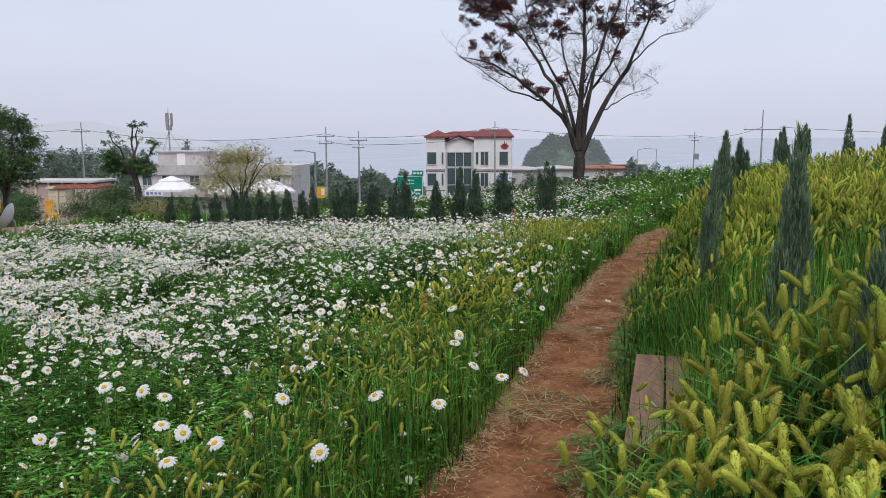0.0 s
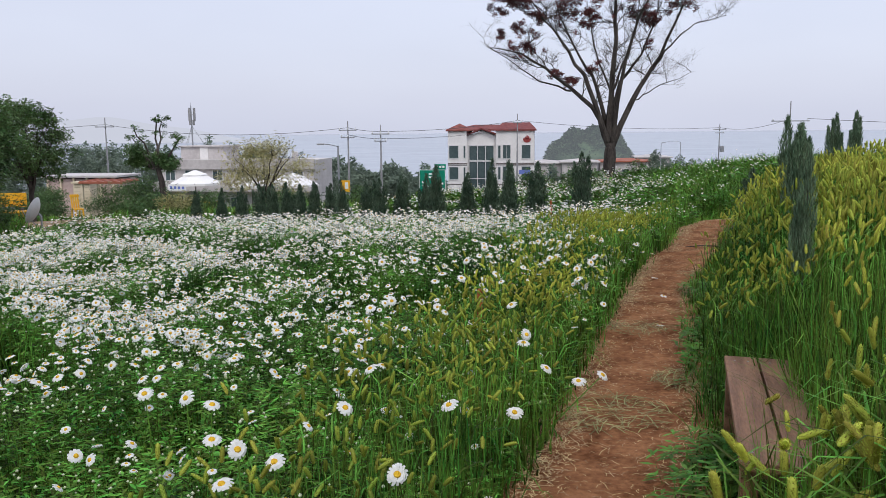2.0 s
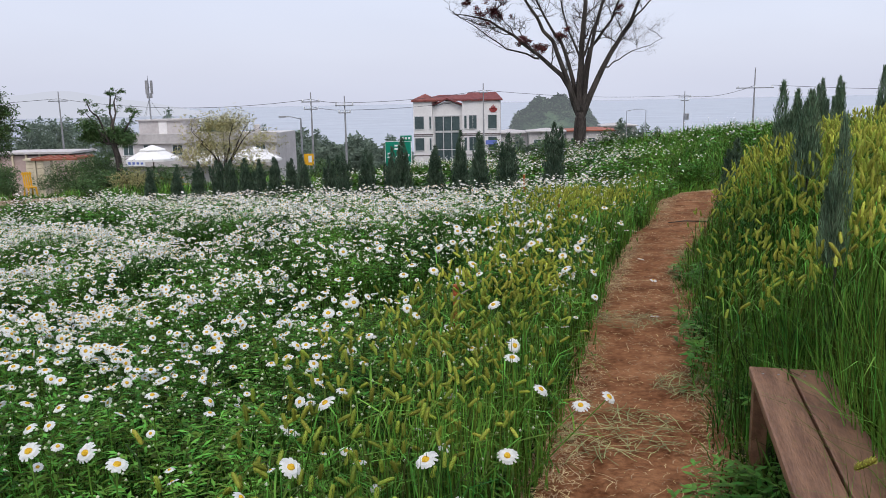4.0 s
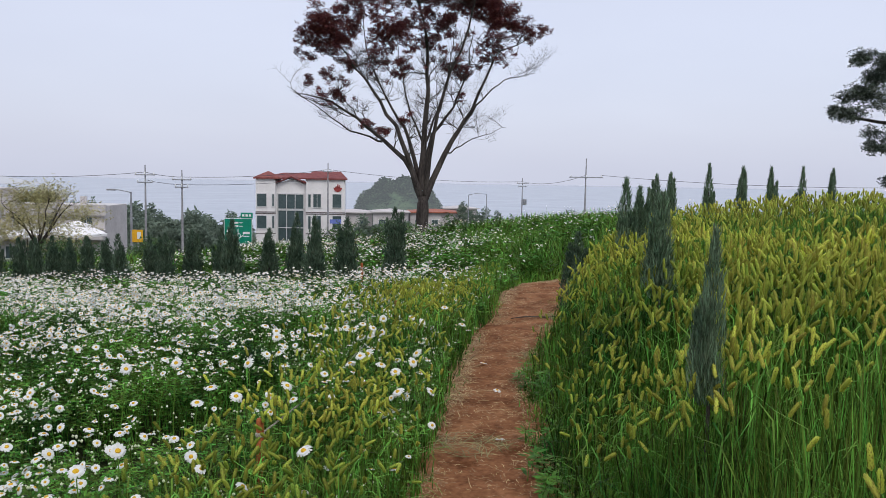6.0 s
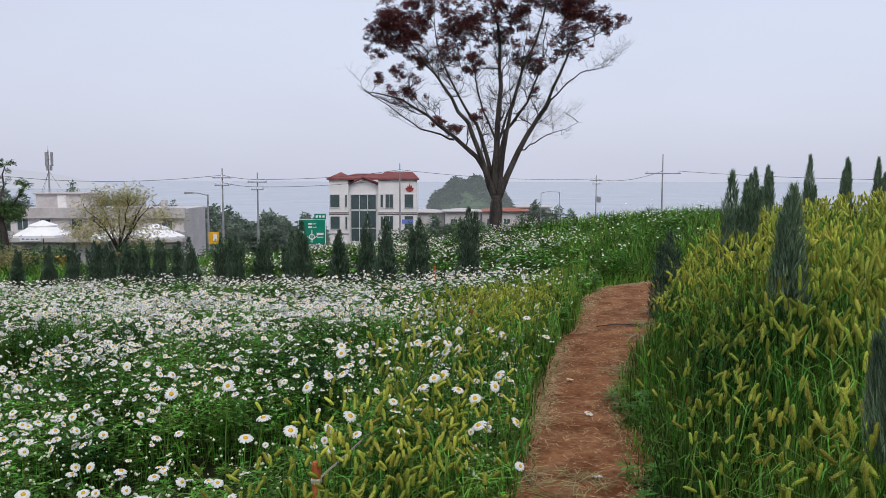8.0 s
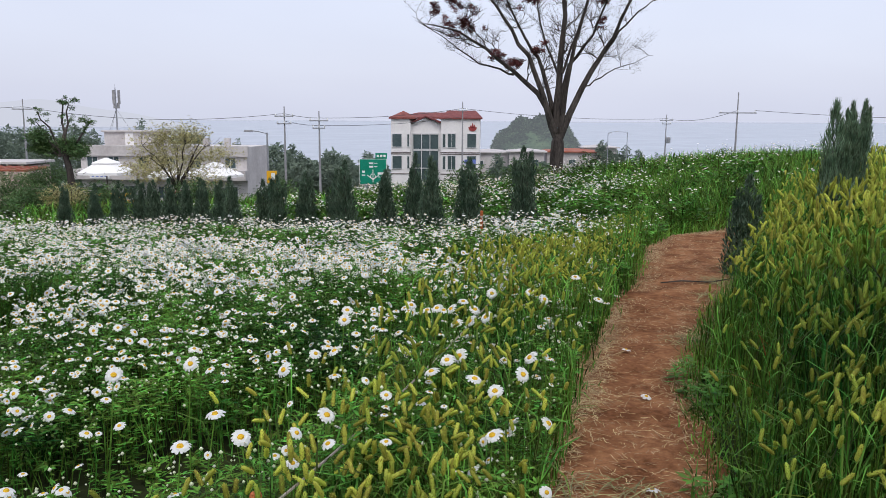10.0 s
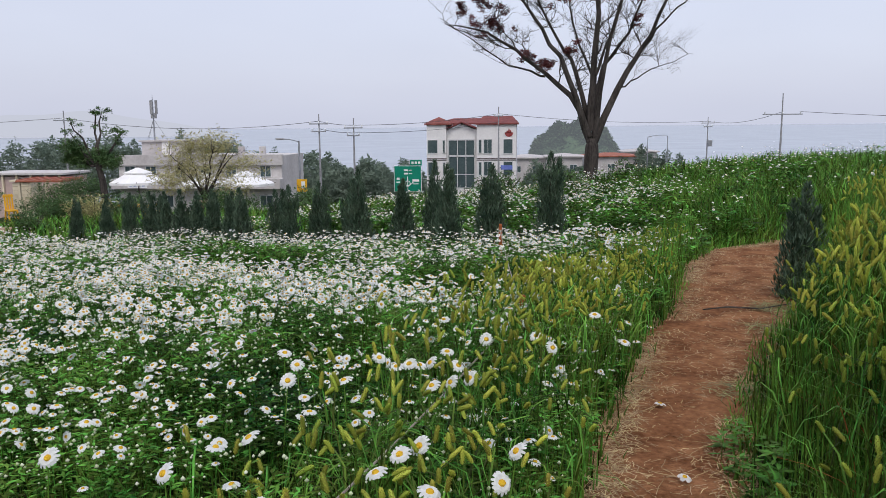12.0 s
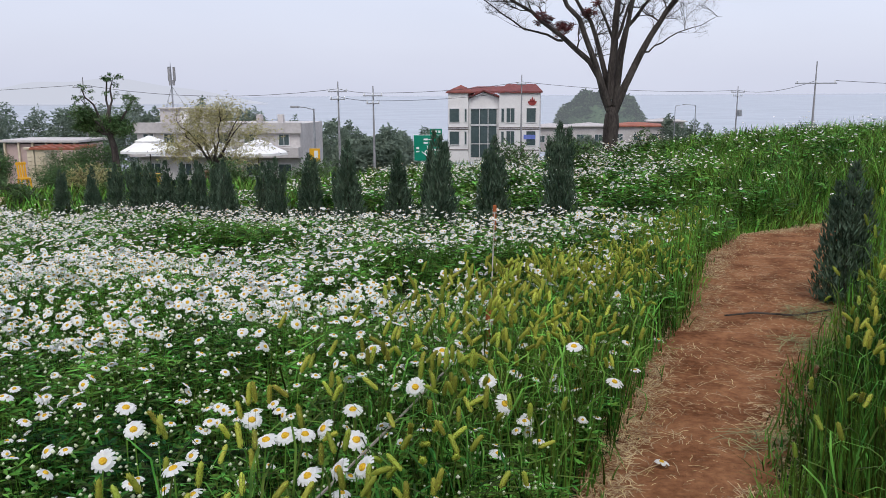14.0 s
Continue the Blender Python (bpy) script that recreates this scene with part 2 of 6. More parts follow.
class Pattern:
    """A small pattern mesh that is strewn many times into one mesh."""

    def __init__(self):
        self.v, self.q, self.t, self.qm, self.tm = [], [], [], [], []

    def strip(self, pts, widths, side, m):
        """A narrow blade along pts, ending in a point."""
        base = len(self.v)
        side = np.array(side, float)
        for p, w in zip(pts[:-1], widths):
            self.v += [np.array(p) - side * w / 2, np.array(p) + side * w / 2]
        self.v.append(np.array(pts[-1]))
        for i in range(len(pts) - 2):
            a = base + 2 * i
            self.q.append((a, a + 1, a + 3, a + 2)), self.qm.append(m)
        a = base + 2 * (len(pts) - 2)
        self.t.append((a, a + 1, a + 2)), self.tm.append(m)

    def ball(self, profile, sides, m, at=(0, 0, 0), turn=None):
        """A closed turned body, pointed at both ends, from (radius, height) pairs."""
        base = len(self.v)
        pts = []
        for r, z in profile:
            if r == 0:
                pts.append([(0, 0, z)])
            else:
                pts.append([(r * math.cos(k * math.tau / sides), r * math.sin(k * math.tau / sides), z) for k in range(sides)])
        idx = []
        for ring in pts:
            row = []
            for p in ring:
                q = Vector(p)
                if turn:
                    q = turn @ q
                row.append(len(self.v))
                self.v.append(np.array(q) + np.array(at))
            idx.append(row)
        for r0, r1 in zip(idx, idx[1:]):
            for k in range(sides):
                j = (k + 1) % sides
                if len(r0) == 1:
                    self.t.append((r0[0], r1[j], r1[k])), self.tm.append(m)
                elif len(r1) == 1:
                    self.t.append((r0[k], r0[j], r1[0])), self.tm.append(m)
                else:
                    self.q.append((r0[k], r0[j], r1[j], r1[k])), self.qm.append(m)

    def arrays(self):
        return (np.array(self.v, float).reshape(-1, 3), np.array(self.q, int).reshape(-1, 4), np.array(self.t, int).reshape(-1, 3), np.array(self.qm, int), np.array(self.tm, int))


def turns(yaw, lean, way):
    """Rotation matrices: turned by yaw about z, then leaning by lean towards way."""
    c, s = np.cos(yaw), np.sin(yaw)
    one, nil = np.ones_like(c), np.zeros_like(c)
    rz = np.stack([np.stack([c, -s, nil], -1), np.stack([s, c, nil], -1), np.stack([nil, nil, one], -1)], -2)
    ax, ay = -np.sin(way), np.cos(way)
    cl, sl = np.cos(lean), np.sin(lean)
    k = 1 - cl
    rl = np.stack([np.stack([cl + ax * ax * k, ax * ay * k, ay * sl], -1), np.stack([ax * ay * k, cl + ay * ay * k, -ax * sl], -1), np.stack([-ay * sl, ax * sl, cl], -1)], -2)
    return rl @ rz


def strewn(name, batches, mats, parent=None):
    """Joins batches of (pattern, places, rotations, sizes) into one mesh."""
    V, Q, T, QM, TM, off = [], [], [], [], [], 0
    for pat, at, rot, size in batches:
        if not len(at):
            continue
        v, q, t, qm, tm = pat.arrays()
        n = len(at)
        size = np.asarray(size, float)
        size = size[:, None] * np.ones(3) if size.ndim == 1 else size
        w = np.einsum("nij,nvj->nvi", rot, v[None] * size[:, None, :]) + at[:, None, :]
        shift = off + np.arange(n) * len(v)
        V.append(w.reshape(-1, 3))
        Q.append((q[None] + shift[:, None, None]).reshape(-1, 4)), T.append((t[None] + shift[:, None, None]).reshape(-1, 3))
        QM.append(np.tile(qm, n)), TM.append(np.tile(tm, n))
        off += n * len(v)
    return from_arrays(name, np.concatenate(V), np.concatenate(Q), np.concatenate(T), mats, np.concatenate(QM), np.concatenate(TM), parent)


# ---- the lie of the land ----
TRAIL = np.array([(0.42, -30), (0.42, -5), (0.42, 0), (0.40, 1.4), (0.50, 2.6), (0.66, 3.6), (0.92, 4.8), (1.2, 6.5), (1.56, 8.4), (2.04, 10.0), (2.43, 10.8), (2.74, 11.9), (3.0, 13.0), (3.5, 14.1), (4.7, 15.1), (8.0, 16.4), (14, 18)])


def trail_x(y):
    return np.interp(y, TRAIL[:, 1], TRAIL[:, 0])


def trail_side(x, y):
    """Distance from the trail's middle line, negative on its left."""
    best, sign = np.full(np.shape(x), 1e9), np.zeros(np.shape(x))
    for (ax, ay), (bx, by) in zip(TRAIL, TRAIL[1:]):
        dx, dy = bx - ax, by - ay
        u = np.clip(((x - ax) * dx + (y - ay) * dy) / (dx * dx + dy * dy), 0, 1)
        px, py = x - ax - u * dx, y - ay - u * dy
        d = np.hypot(px, py)
        s = np.where(px * dy - py * dx > 0, 1.0, -1.0)
        sign = np.where(d < best, s, sign)
        best = np.minimum(best, d)
    return best * sign


def half_width(y):
    return np.interp(y, [0, 5, 7, 8.6, 10, 11.2, 13, 15], [0.35, 0.35, 0.29, 0.27, 0.36, 0.46, 0.50, 0.48])


def smooth(a, lo, hi):
    u = np.clip((a - lo) / (hi - lo), 0, 1)
    return u * u * (3 - 2 * u)


def wobble(x, y, f, k=0.0):
    return (np.sin(x * f + 1.7 + k) * np.cos(y * f * 1.3 - 0.6 + k) + np.sin((x + y) * f * 0.61 + 2.2 * k) + np.cos((x - 1.6 * y) * f * 0.43 + k)) / 3


def ground(x, y):
    x, y = np.asarray(x, float), np.asarray(y, float)
    d = trail_side(x, y)
    base = -0.060 * np.clip(y - 9.0, 0, 8) - 0.085 * np.maximum(0, y - 26) + 0.045 * np.minimum(0, x - 1.5) * (1 - 0.6 * smooth(-x, 12, 60))
    base = base - 0.05 * np.clip(y - 17, 0, 20) * 0.45 * smooth(-x, 2.0, 6.0)
    base = base + (0.45 * smooth(x, 0.8, 4.5) + 0.45 * smooth(x, 3, 7.5)) * smooth(y, 13.5, 16.5) * (1 - smooth(y, 34, 70))
    far = smooth(y, 135, 260)
    base = base * (1 - far) - 24 * far
    e = np.maximum(0, d - half_width(y))
    bank = 0.10 * smooth(e, 0, 0.3) + 1.0 * (1 - np.exp(-e / 3.2))
    bank = bank * smooth(16.5 - y + 0.25 * np.maximum(x - 4, 0), 0, 2.0) * (1 - smooth(np.maximum(x - 45, -y - 40), 0, 60))
    right = np.maximum(base + bank, bank + np.minimum(0, base) * 0.3)
    z = np.where(d > 0, right, base)
    z = np.where(z > 0, 1.3 * np.tanh(z / 1.3), z)
    flat = smooth(np.abs(d), half_width(y) * 0.9, half_width(y) + 0.7)
    level = np.minimum(0.0, -0.02 * np.maximum(0, y - 13))
    z = level * (1 - flat) + z * flat
    return z + 0.03 * wobble(x, y, 1.1) * flat


def grid_lines(near0, near1, step, far0, far1):
    out, v, s = list(np.arange(near0, near1, step)), near1, step
    while v < far1:
        out.append(v)
        s *= 1.22
        v += s
    v, s, low = near0 - step, step, []
    while v > far0:
        low.append(v)
        s *= 1.22
        v -= s
    return np.array([far0] + low[::-1] + out + [far1])


gx, gy = grid_lines(-14, 14, 0.2, -4000, 4000), grid_lines(-2, 26, 0.2, -3000, 4500)
GX, GY = np.meshgrid(gx, gy)
GZ = ground(GX, GY)
nx, ny = len(gx), len(gy)
ii = (np.arange(ny - 1)[:, None] * nx + np.arange(nx - 1)[None]).ravel()
g_quads = np.stack([ii, ii + 1, ii + nx + 1, ii + nx], -1)
ground_ob = from_arrays("ground", np.stack([GX, GY, GZ], -1).reshape(-1, 3), g_quads, np.zeros((0, 3), int), [M_GROUND], np.zeros(len(g_quads), int), np.zeros(0, int))
ground_ob.data.polygons.foreach_set("use_smooth", np.ones(len(g_quads), bool))
tagged(ground_ob, "dark grassy earth sloping down towards the sea", "ground", kind="structure")

# the trodden trail: a strip with ragged edges
u = np.linspace(-1, 1, 25)
seg = np.cumsum(np.r_[0, np.hypot(*np.diff(TRAIL, axis=0).T)])
sl = np.arange(seg[1] + 2, seg[-1] - 4, 0.06)
cx, cy = np.interp(sl, seg, TRAIL[:, 0]), np.interp(sl, seg, TRAIL[:, 1])
k5 = np.ones(15) / 15
cxs, cys = np.convolve(np.pad(cx, 7, "edge"), k5, "valid"), np.convolve(np.pad(cy, 7, "edge"), k5, "valid")
tx_, ty_ = np.gradient(cxs), np.gradient(cys)
ln = np.hypot(tx_, ty_)
hw = half_width(cys) + 0.10 + 0.035 * np.sin(sl * 5.1) + 0.03 * np.sin(sl * 11.7 + 1)
PX = cxs[:, None] + (ty_ / ln)[:, None] * u[None] * hw[:, None]
PY = cys[:, None] - (tx_ / ln)[:, None] * u[None] * hw[:, None]
PZ = ground(PX, PY) + 0.014 + 0.012 * wobble(PX, PY, 6.0) + 0.006 * wobble(PX, PY, 21.0, 2.0) - 0.03 * (np.abs(u)[None] > 0.97)
np_, nu = PX.shape
ii = (np.arange(np_ - 1)[:, None] * nu + np.arange(nu - 1)[None]).ravel()
t_quads = np.stack([ii, ii + 1, ii + nu + 1, ii + nu], -1)
trail_ob = from_arrays("path", np.stack([PX, PY, PZ], -1).reshape(-1, 3), t_quads, np.zeros((0, 3), int), [M_SOIL], np.zeros(len(t_quads), int), np.zeros(0, int))
trail_ob.data.polygons.foreach_set("use_smooth", np.ones(len(t_quads), bool))
tagged(trail_ob, "trodden red-brown earth footpath strewn with straw", "path", kind="structure")

# the sea
sea = bmesh.new()
bmesh.ops.create_grid(sea, x_segments=24, y_segments=24, size=4400)
sea_ob = mesh_object("water", sea, M_SEA)
sea_ob.location = (0, 4560, -19)
tagged(sea_ob, "calm pale grey sea under a hazy sky", "sea", kind="structure")


# ---- plants of the field ----
def scatter(x0, x1, y0, y1, per_m2, keep):
    n = int((x1 - x0) * (y1 - y0) * per_m2)
    x, y = rng.uniform(x0, x1, n), rng.uniform(y0, y1, n)
    k = keep(x, y) > rng.random(n)
    return x[k], y[k]


def placed(x, y, dz=0.0):
    return np.stack([x, y, ground(x, y) + dz], -1)


def blade_pattern(height, width, bend, m, steps=3, twist=0.0):
    p = Pattern()
    pts = [(bend * (i / steps) ** 2, 0, height * (i / steps) * (1 - 0.25 * bend / max(height, 1e-6) * (i / steps))) for i in range(steps + 1)]
    p.strip(pts, [width * (1 - 0.25 * i) for i in range(steps)], (math.sin(twist), math.cos(twist), 0), m)
    return p


def daisy_pattern(petals, fine, stem=0.55, nod=0.5):
    """A flower on its stem: 0 leaf green, 1 petal, 2 disc."""
    p = Pattern()
    for a in (0.0, 1.57):
        p.strip([(0, 0, -stem), (0.015, 0.0, -stem * 0.5), (0, 0, 0.0)], [0.006, 0.005], (math.cos(a), math.sin(a), 0), 0)
    turn = Matrix.Rotation(nod, 3, "Y")
    r0, r1 = 0.009, 0.031
    for k in range(petals):
        a = k * math.tau / petals + 0.15 * math.sin(k * 7.3)
        c, s = math.cos(a), math.sin(a)
        w = r1 * math.pi / petals * 1.05
        lift = 0.004 * math.sin(k * 3.1) - 0.003
        L = r1 * (1 + 0.12 * math.sin(k * 5.7))
        def at(r, o, z):
            return np.array(turn @ Vector((c * r - s * o, s * r + c * o, z)))
        b = len(p.v)
        if fine:
            p.v += [at(r0, -w * 0.45, 0.003), at(r0, w * 0.45, 0.003), at(L * 0.7, w, 0.006 + lift * 0.4), at(L * 0.7, -w, 0.006 + lift * 0.4), at(L, w * 0.55, lift), at(L, -w * 0.55, lift)]
            p.q += [(b, b + 1, b + 2, b + 3), (b + 3, b + 2, b + 4, b + 5)]
            p.qm += [1, 1]
        else:
            p.v += [at(0, 0, 0.004), at(L, -w * 1.15, lift), at(L, w * 1.15, lift)]
            p.t.append((b, b + 1, b + 2)), p.tm.append(1)
    if fine:
        p.ball([(0.0115, 0.002), (0.0085, 0.0085), (0, 0.0108)], 7, 2, turn=turn)
    else:
        p.ball([(0.0115, 0.004), (0, 0.010)], 5, 2, turn=turn)
    return p


def leaf_tuft(n, reach, height, width, m, seed):
    """Several narrow leaves that fan out from a stalk."""
    r = random.Random(seed)
    p = Pattern()
    for k in range(n):
        a = r.uniform(0, math.tau)
        z0 = height * (1 - 0.8 * r.random() ** 1.6) * 0.95
        L = reach * r.uniform(0.6, 1.2)
        up = r.uniform(0.1, 0.9)
        c, s = math.cos(a), math.sin(a)
        b, tip = len(p.v), r.uniform(-0.4, 0.4)
        side = np.array((-s, c, tip)) * width / 2
        mid = np.array((c * L * 0.55, s * L * 0.55, z0 + L * up * 0.55))
        p.v += [np.array((0.0, 0.0, z0)), mid - side, np.array((c * L, s * L, z0 + L * up * 0.6)), mid + side]
        p.q.append((b, b + 1, b + 2, b + 3)), p.qm.append(m)
    p.strip([(0, 0, 0), (0.01, 0, height * 0.5), (0, 0, height)], [0.006, 0.005], (1, 0, 0), m)
    return p


def in_daisies(x, y):
    d = trail_side(x, y)
    left = smooth(x + 9.0 + 0.27 * (y - 11.5), 0, 1.0)
    strip = smooth(-d - half_width(y), 0.02, 0.12)
    back = 1 - smooth(y + 2.2 * smooth(-x, 0.5, 4) * 2, 23.5, 25)
    return left * strip * back * (y > 0.2) * (((x + 15.2 + 0.6 * (y - 25.5)) / 1.7) ** 2 + ((y - 25.5) / 5.0) ** 2 > 1) * (1 - 0.82 * smooth(x, 2.2, 4.0) * smooth(y, 12.5, 14.5))


def bloom(x, y):
    """How thick the flowers stand."""
    d = -trail_side(x, y) - half_width(y)
    drift = smooth(wobble(x, y, 0.9, 0.7) + 0.5 * wobble(x, y, 2.9, 1.9) + 0.55 * wobble(x, y, 8.3, 0.4), -0.5, 0.55)
    near = 0.42 + 0.58 * smooth(d, 0.4, 1.5)
    near = near * (0.72 + 0.28 * smooth(d + 0.35 * y, 2.0, 6.0)) * (0.40 + 0.60 * smooth(y + 0.5 * d, 3.4, 6.2))
    return np.clip(near, 0, 1) * (0.76 + 0.24 * smooth(-x, 0.5, 4.0)) * (0.5 + 0.5 * drift)


CANOPY = 0.50


def canopy(x, y):
    """Height of the growth over the soil."""
    d = np.abs(trail_side(x, y)) - half_width(y)
    row_y = 16.2 + 0.45 * np.maximum(0, -x - 0.8)
    low = 1 - 0.35 * smooth(y, row_y - 2.6, row_y - 1.0) * (1 - smooth(y, row_y + 0.6, row_y + 1.6)) * smooth(2.2 - x, 0, 1)
    return low * CANOPY * (0.55 + 0.45 * smooth(d, 0.0, 0.7)) * (1 + 0.30 * wobble(x, y, 1.7) + 0.28 * wobble(x, y, 4.3, 1.0))


def view_cone(x, y):
    return (x > -0.92 * (y + 0.6)) & (x < 0.88 * (y - 0.3) + 1.0)


def hollow(x, y):
    """Gaps where the growth is low and dark."""
    return 1 - 0.95 * smooth(wobble(x, y, 2.1, 3.0) + 0.5 * wobble(x, y, 5.2, 0.9), 0.28, 0.46)


def daisy_batches(x0, x1, y0, y1, per, fine, buds):
    x, y = scatter(x0, x1, y0, y1, per, lambda a, b: in_daisies(a, b) * bloom(a, b) * hollow(a, b) * view_cone(a, b))
    # some heads crowd together on one plant
    n = len(x)
    mate, crowd = rng.integers(0, n, n), rng.random(n) < 0.6
    x, y = np.where(crowd, x[mate] + rng.normal(0, 0.055, n), x), np.where(crowd, y[mate] + rng.normal(0, 0.055, n), y)
    out = []
    kinds = [daisy_pattern(13 if fine else 10, fine, nod=q) for q in ((0.05, 0.2, 0.42, 0.85) if fine else (0.05, 0.15, 0.32, 0.65))]
    pick = rng.integers(0, 4, len(x))
    for k, pat in enumerate(kinds):
        s = pick == k
        n = int(s.sum())
        h = canopy(x[s], y[s]) * rng.uniform(0.92, 1.22, n)
        yaw = np.where(rng.random(n) < 0.22, rng.normal(-1.5, 0.9, n), rng.uniform(0, math.tau, n))
        size = rng.uniform(0.55, 1.12, n) * (0.76 if fine else 0.68)
        out.append((pat, placed(x[s], y[s], h), turns(yaw, np.abs(rng.normal(0, 0.30, n)), rng.uniform(0, math.tau, n)), size))
    bud = Pattern()
    bud.ball([(0, -0.008), (0.007, 0), (0, 0.007)], 5, 3)
    x, y = scatter(x0, x1, y0, y1, per * buds, lambda a, b: in_daisies(a, b) * (0.25 + 0.75 * bloom(a, b)) * hollow(a, b) * view_cone(a, b))
    n = len(x)
    h = canopy(x, y) * rng.uniform(0.8, 1.12, n)
    out.append((bud, placed(x, y, h), turns(rng.uniform(0, 6, n), rng.uniform(0, 0.3, n), rng.uniform(0, 6, n)), rng.uniform(0.5, 1.25, n)))
    return out


FIELD_MATS = [M_LEAF, M_PETAL, M_DISC, M_BUD]
flowers = strewn("daisy_flowers", daisy_batches(-7, 3, 1.2, 3.6, 185, True, 2.4) + daisy_batches(-9, 3, 3.6, 6.6, 350, True, 1.6) + daisy_batches(-11, 3, 6.6, 10.6, 340, True, 2.0) + daisy_batches(-16, 4.5, 10.6, 14, 235, False, 0.9) + daisy_batches(-17, 14, 14, 26, 160, False, 0.15), FIELD_MATS)
tagged(flowers, "white oxeye daisies with yellow centres crowding the field", "flowers", kind="stuff")


def foliage_batches(x0, x1, y0, y1, per, leaf, n_leaf):
    out = []
    for k in range(3):
        x, y = scatter(x0, x1, y0, y1, per / 3, lambda a, b: in_daisies(a, b) * view_cone(a, b) * (0.3 + 0.7 * hollow(a, b)))
        n = len(x)
        h = canopy(x, y) * rng.uniform(0.75, 1.05, n) * (0.22 + 0.78 * hollow(x, y))
        pat = leaf_tuft(n_leaf, leaf, 1.0, leaf * 0.26, 0, 11 + k)
        size = np.stack([np.ones(n), np.ones(n), h], -1) * np.array([1, 1, 1.0])
        out.append((pat, placed(x, y), turns(rng.uniform(0, 6.28, n), rng.uniform(0, 0.3, n), rng.uniform(0, 6.28, n)), size))
    return out


leaves = strewn("daisy_leaves", foliage_batches(-7, 3, 1.0, 7, 480, 0.047, 18) + foliage_batches(-9, 3, 7, 10.6, 440, 0.050, 17) + foliage_batches(-14, 3, 10.6, 13, 190, 0.08, 14) + foliage_batches(-16, 4.5, 13, 17, 75, 0.13, 12) + foliage_batches(-17, 14, 17, 26, 34, 0.19, 11), [M_LEAF])
tagged(leaves, "dense dark green leaves and stems of the daisies", "foliage", kind="stuff")


def ear_pattern(fine, seed, droop, ear=0.108):
    """A bristly ear on a leafy stalk: 0 grass green, 1 ear."""
    r = random.Random(seed)
    p = Pattern()
    for a in ((0.3, 1.87) if fine else (0.9,)):
        p.strip([(0, 0, 0), (0.01, 0, 0.45), (0.02, 0, 0.80)], [0.006, 0.005], (math.cos(a), math.sin(a), 0), 0)
    for k in range(3 if fine else 1):
        a, z0, L = r.uniform(0, 6.28), r.uniform(0.08, 0.55), r.uniform(0.22, 0.34)
        c, s = math.cos(a), math.sin(a)
        p.strip([(0, 0, z0), (c * L * 0.3, s * L * 0.3, z0 + L * 0.7), (c * L * 0.7, s * L * 0.7, z0 + L * 0.8), (c * L, s * L, z0 + L * 0.55)], [0.006, 0.009, 0.006], (-s, c, 0), 0)
    turn = Matrix.Rotation(droop, 3, "Y")
    top = (0.02, 0, 0.78)
    L = ear

    def bent(q, z):
        """Bows the ear over its length."""
        return turn @ Vector((q[0] + 0.9 * z * z * (1 if seed % 2 else 2.0), q[1], z))

    n_ring = 6 if fine else 4
    prof = [(0.004, -0.003), (0.0088, 0.010), (0.0092, L * 0.55), (0.0080, L * 0.86), (0.0025, L)] if fine else [(0.006, -0.003), (0.0115, L * 0.45), (0.0095, L * 0.85), (0.002, L)]
    rings = []
    for rad, z in prof:
        row = []
        for k in range(n_ring):
            a = k * math.tau / n_ring
            row.append(len(p.v))
            p.v.append(np.array(bent((rad * math.cos(a), rad * math.sin(a)), z)) + np.array(top))
        rings.append(row)
    for r0, r1 in zip(rings, rings[1:]):
        for k in range(n_ring):
            j = (k + 1) % n_ring
            p.q.append((r0[k], r0[j], r1[j], r1[k])), p.qm.append(1)
    rows, around, out0, out1, rise0, rise1, wide_ = {2: (15, 8, 0.003, 0.0065, 0.005, 0.010, 0.0021), 1: (9, 6, 0.003, 0.007, 0.006, 0.012, 0.0030), 0: (4, 4, 0.004, 0.009, 0.010, 0.020, 0.0055)}[int(fine)]
    for row in range(rows):
        for k in range(around):
            a = k * math.tau / around + row * 0.52 + r.uniform(-.2, .2)
            z = 0.001 + (L - 0.006) * row / rows
            rr = 0.0080 if row < rows * 0.8 else 0.0062
            out, rise = r.uniform(out0, out1), r.uniform(rise0, rise1)
            c, s = math.cos(a), math.sin(a)
            b = len(p.v)
            for q, zz_ in (((c * rr - s * wide_, s * rr + c * wide_), z), ((c * rr + s * wide_, s * rr - c * wide_), z), ((c * (rr + out), s * (rr + out)), z + rise)):
                p.v.append(np.array(bent(q, zz_)) + np.array(top))
            p.t.append((b, b + 1, b + 2)), p.tm.append(1)
    return p


def barley_batches(x0, x1, y0, y1, per, fine, keep, height=1.0, wide=1.0, ear=0.108):
    out = []
    for k, droop in enumerate((0.1, 0.4, 0.85)):
        x, y = scatter(x0, x1, y0, y1, per / 3, lambda a, b: keep(a, b) * view_cone(a, b))
        n = len(x)
        near_edge = np.abs(trail_side(x, y)) - half_width(y)
        low = 0.90 - 0.28 * smooth(y, 4.2, 5.6)
        low = np.where(trail_side(x, y) < 0, 0.80, low)
        h = height * (low + (1 - low) * smooth(near_edge, 0.05, 0.7)) * rng.uniform(0.86, 1.1, n) * (1 + 0.08 * wobble(x, y, 1.3, 0.4))
        yaw = rng.uniform(0, 6.28, n)
        size = np.stack([np.full(n, wide), np.full(n, wide), h], -1)
        out.append((ear_pattern(fine, 3 + k, droop, ear), placed(x, y), turns(yaw, np.abs(rng.normal(0.10, 0.10, n)), rng.normal(0.3, 1.0, n)), size))
    return out


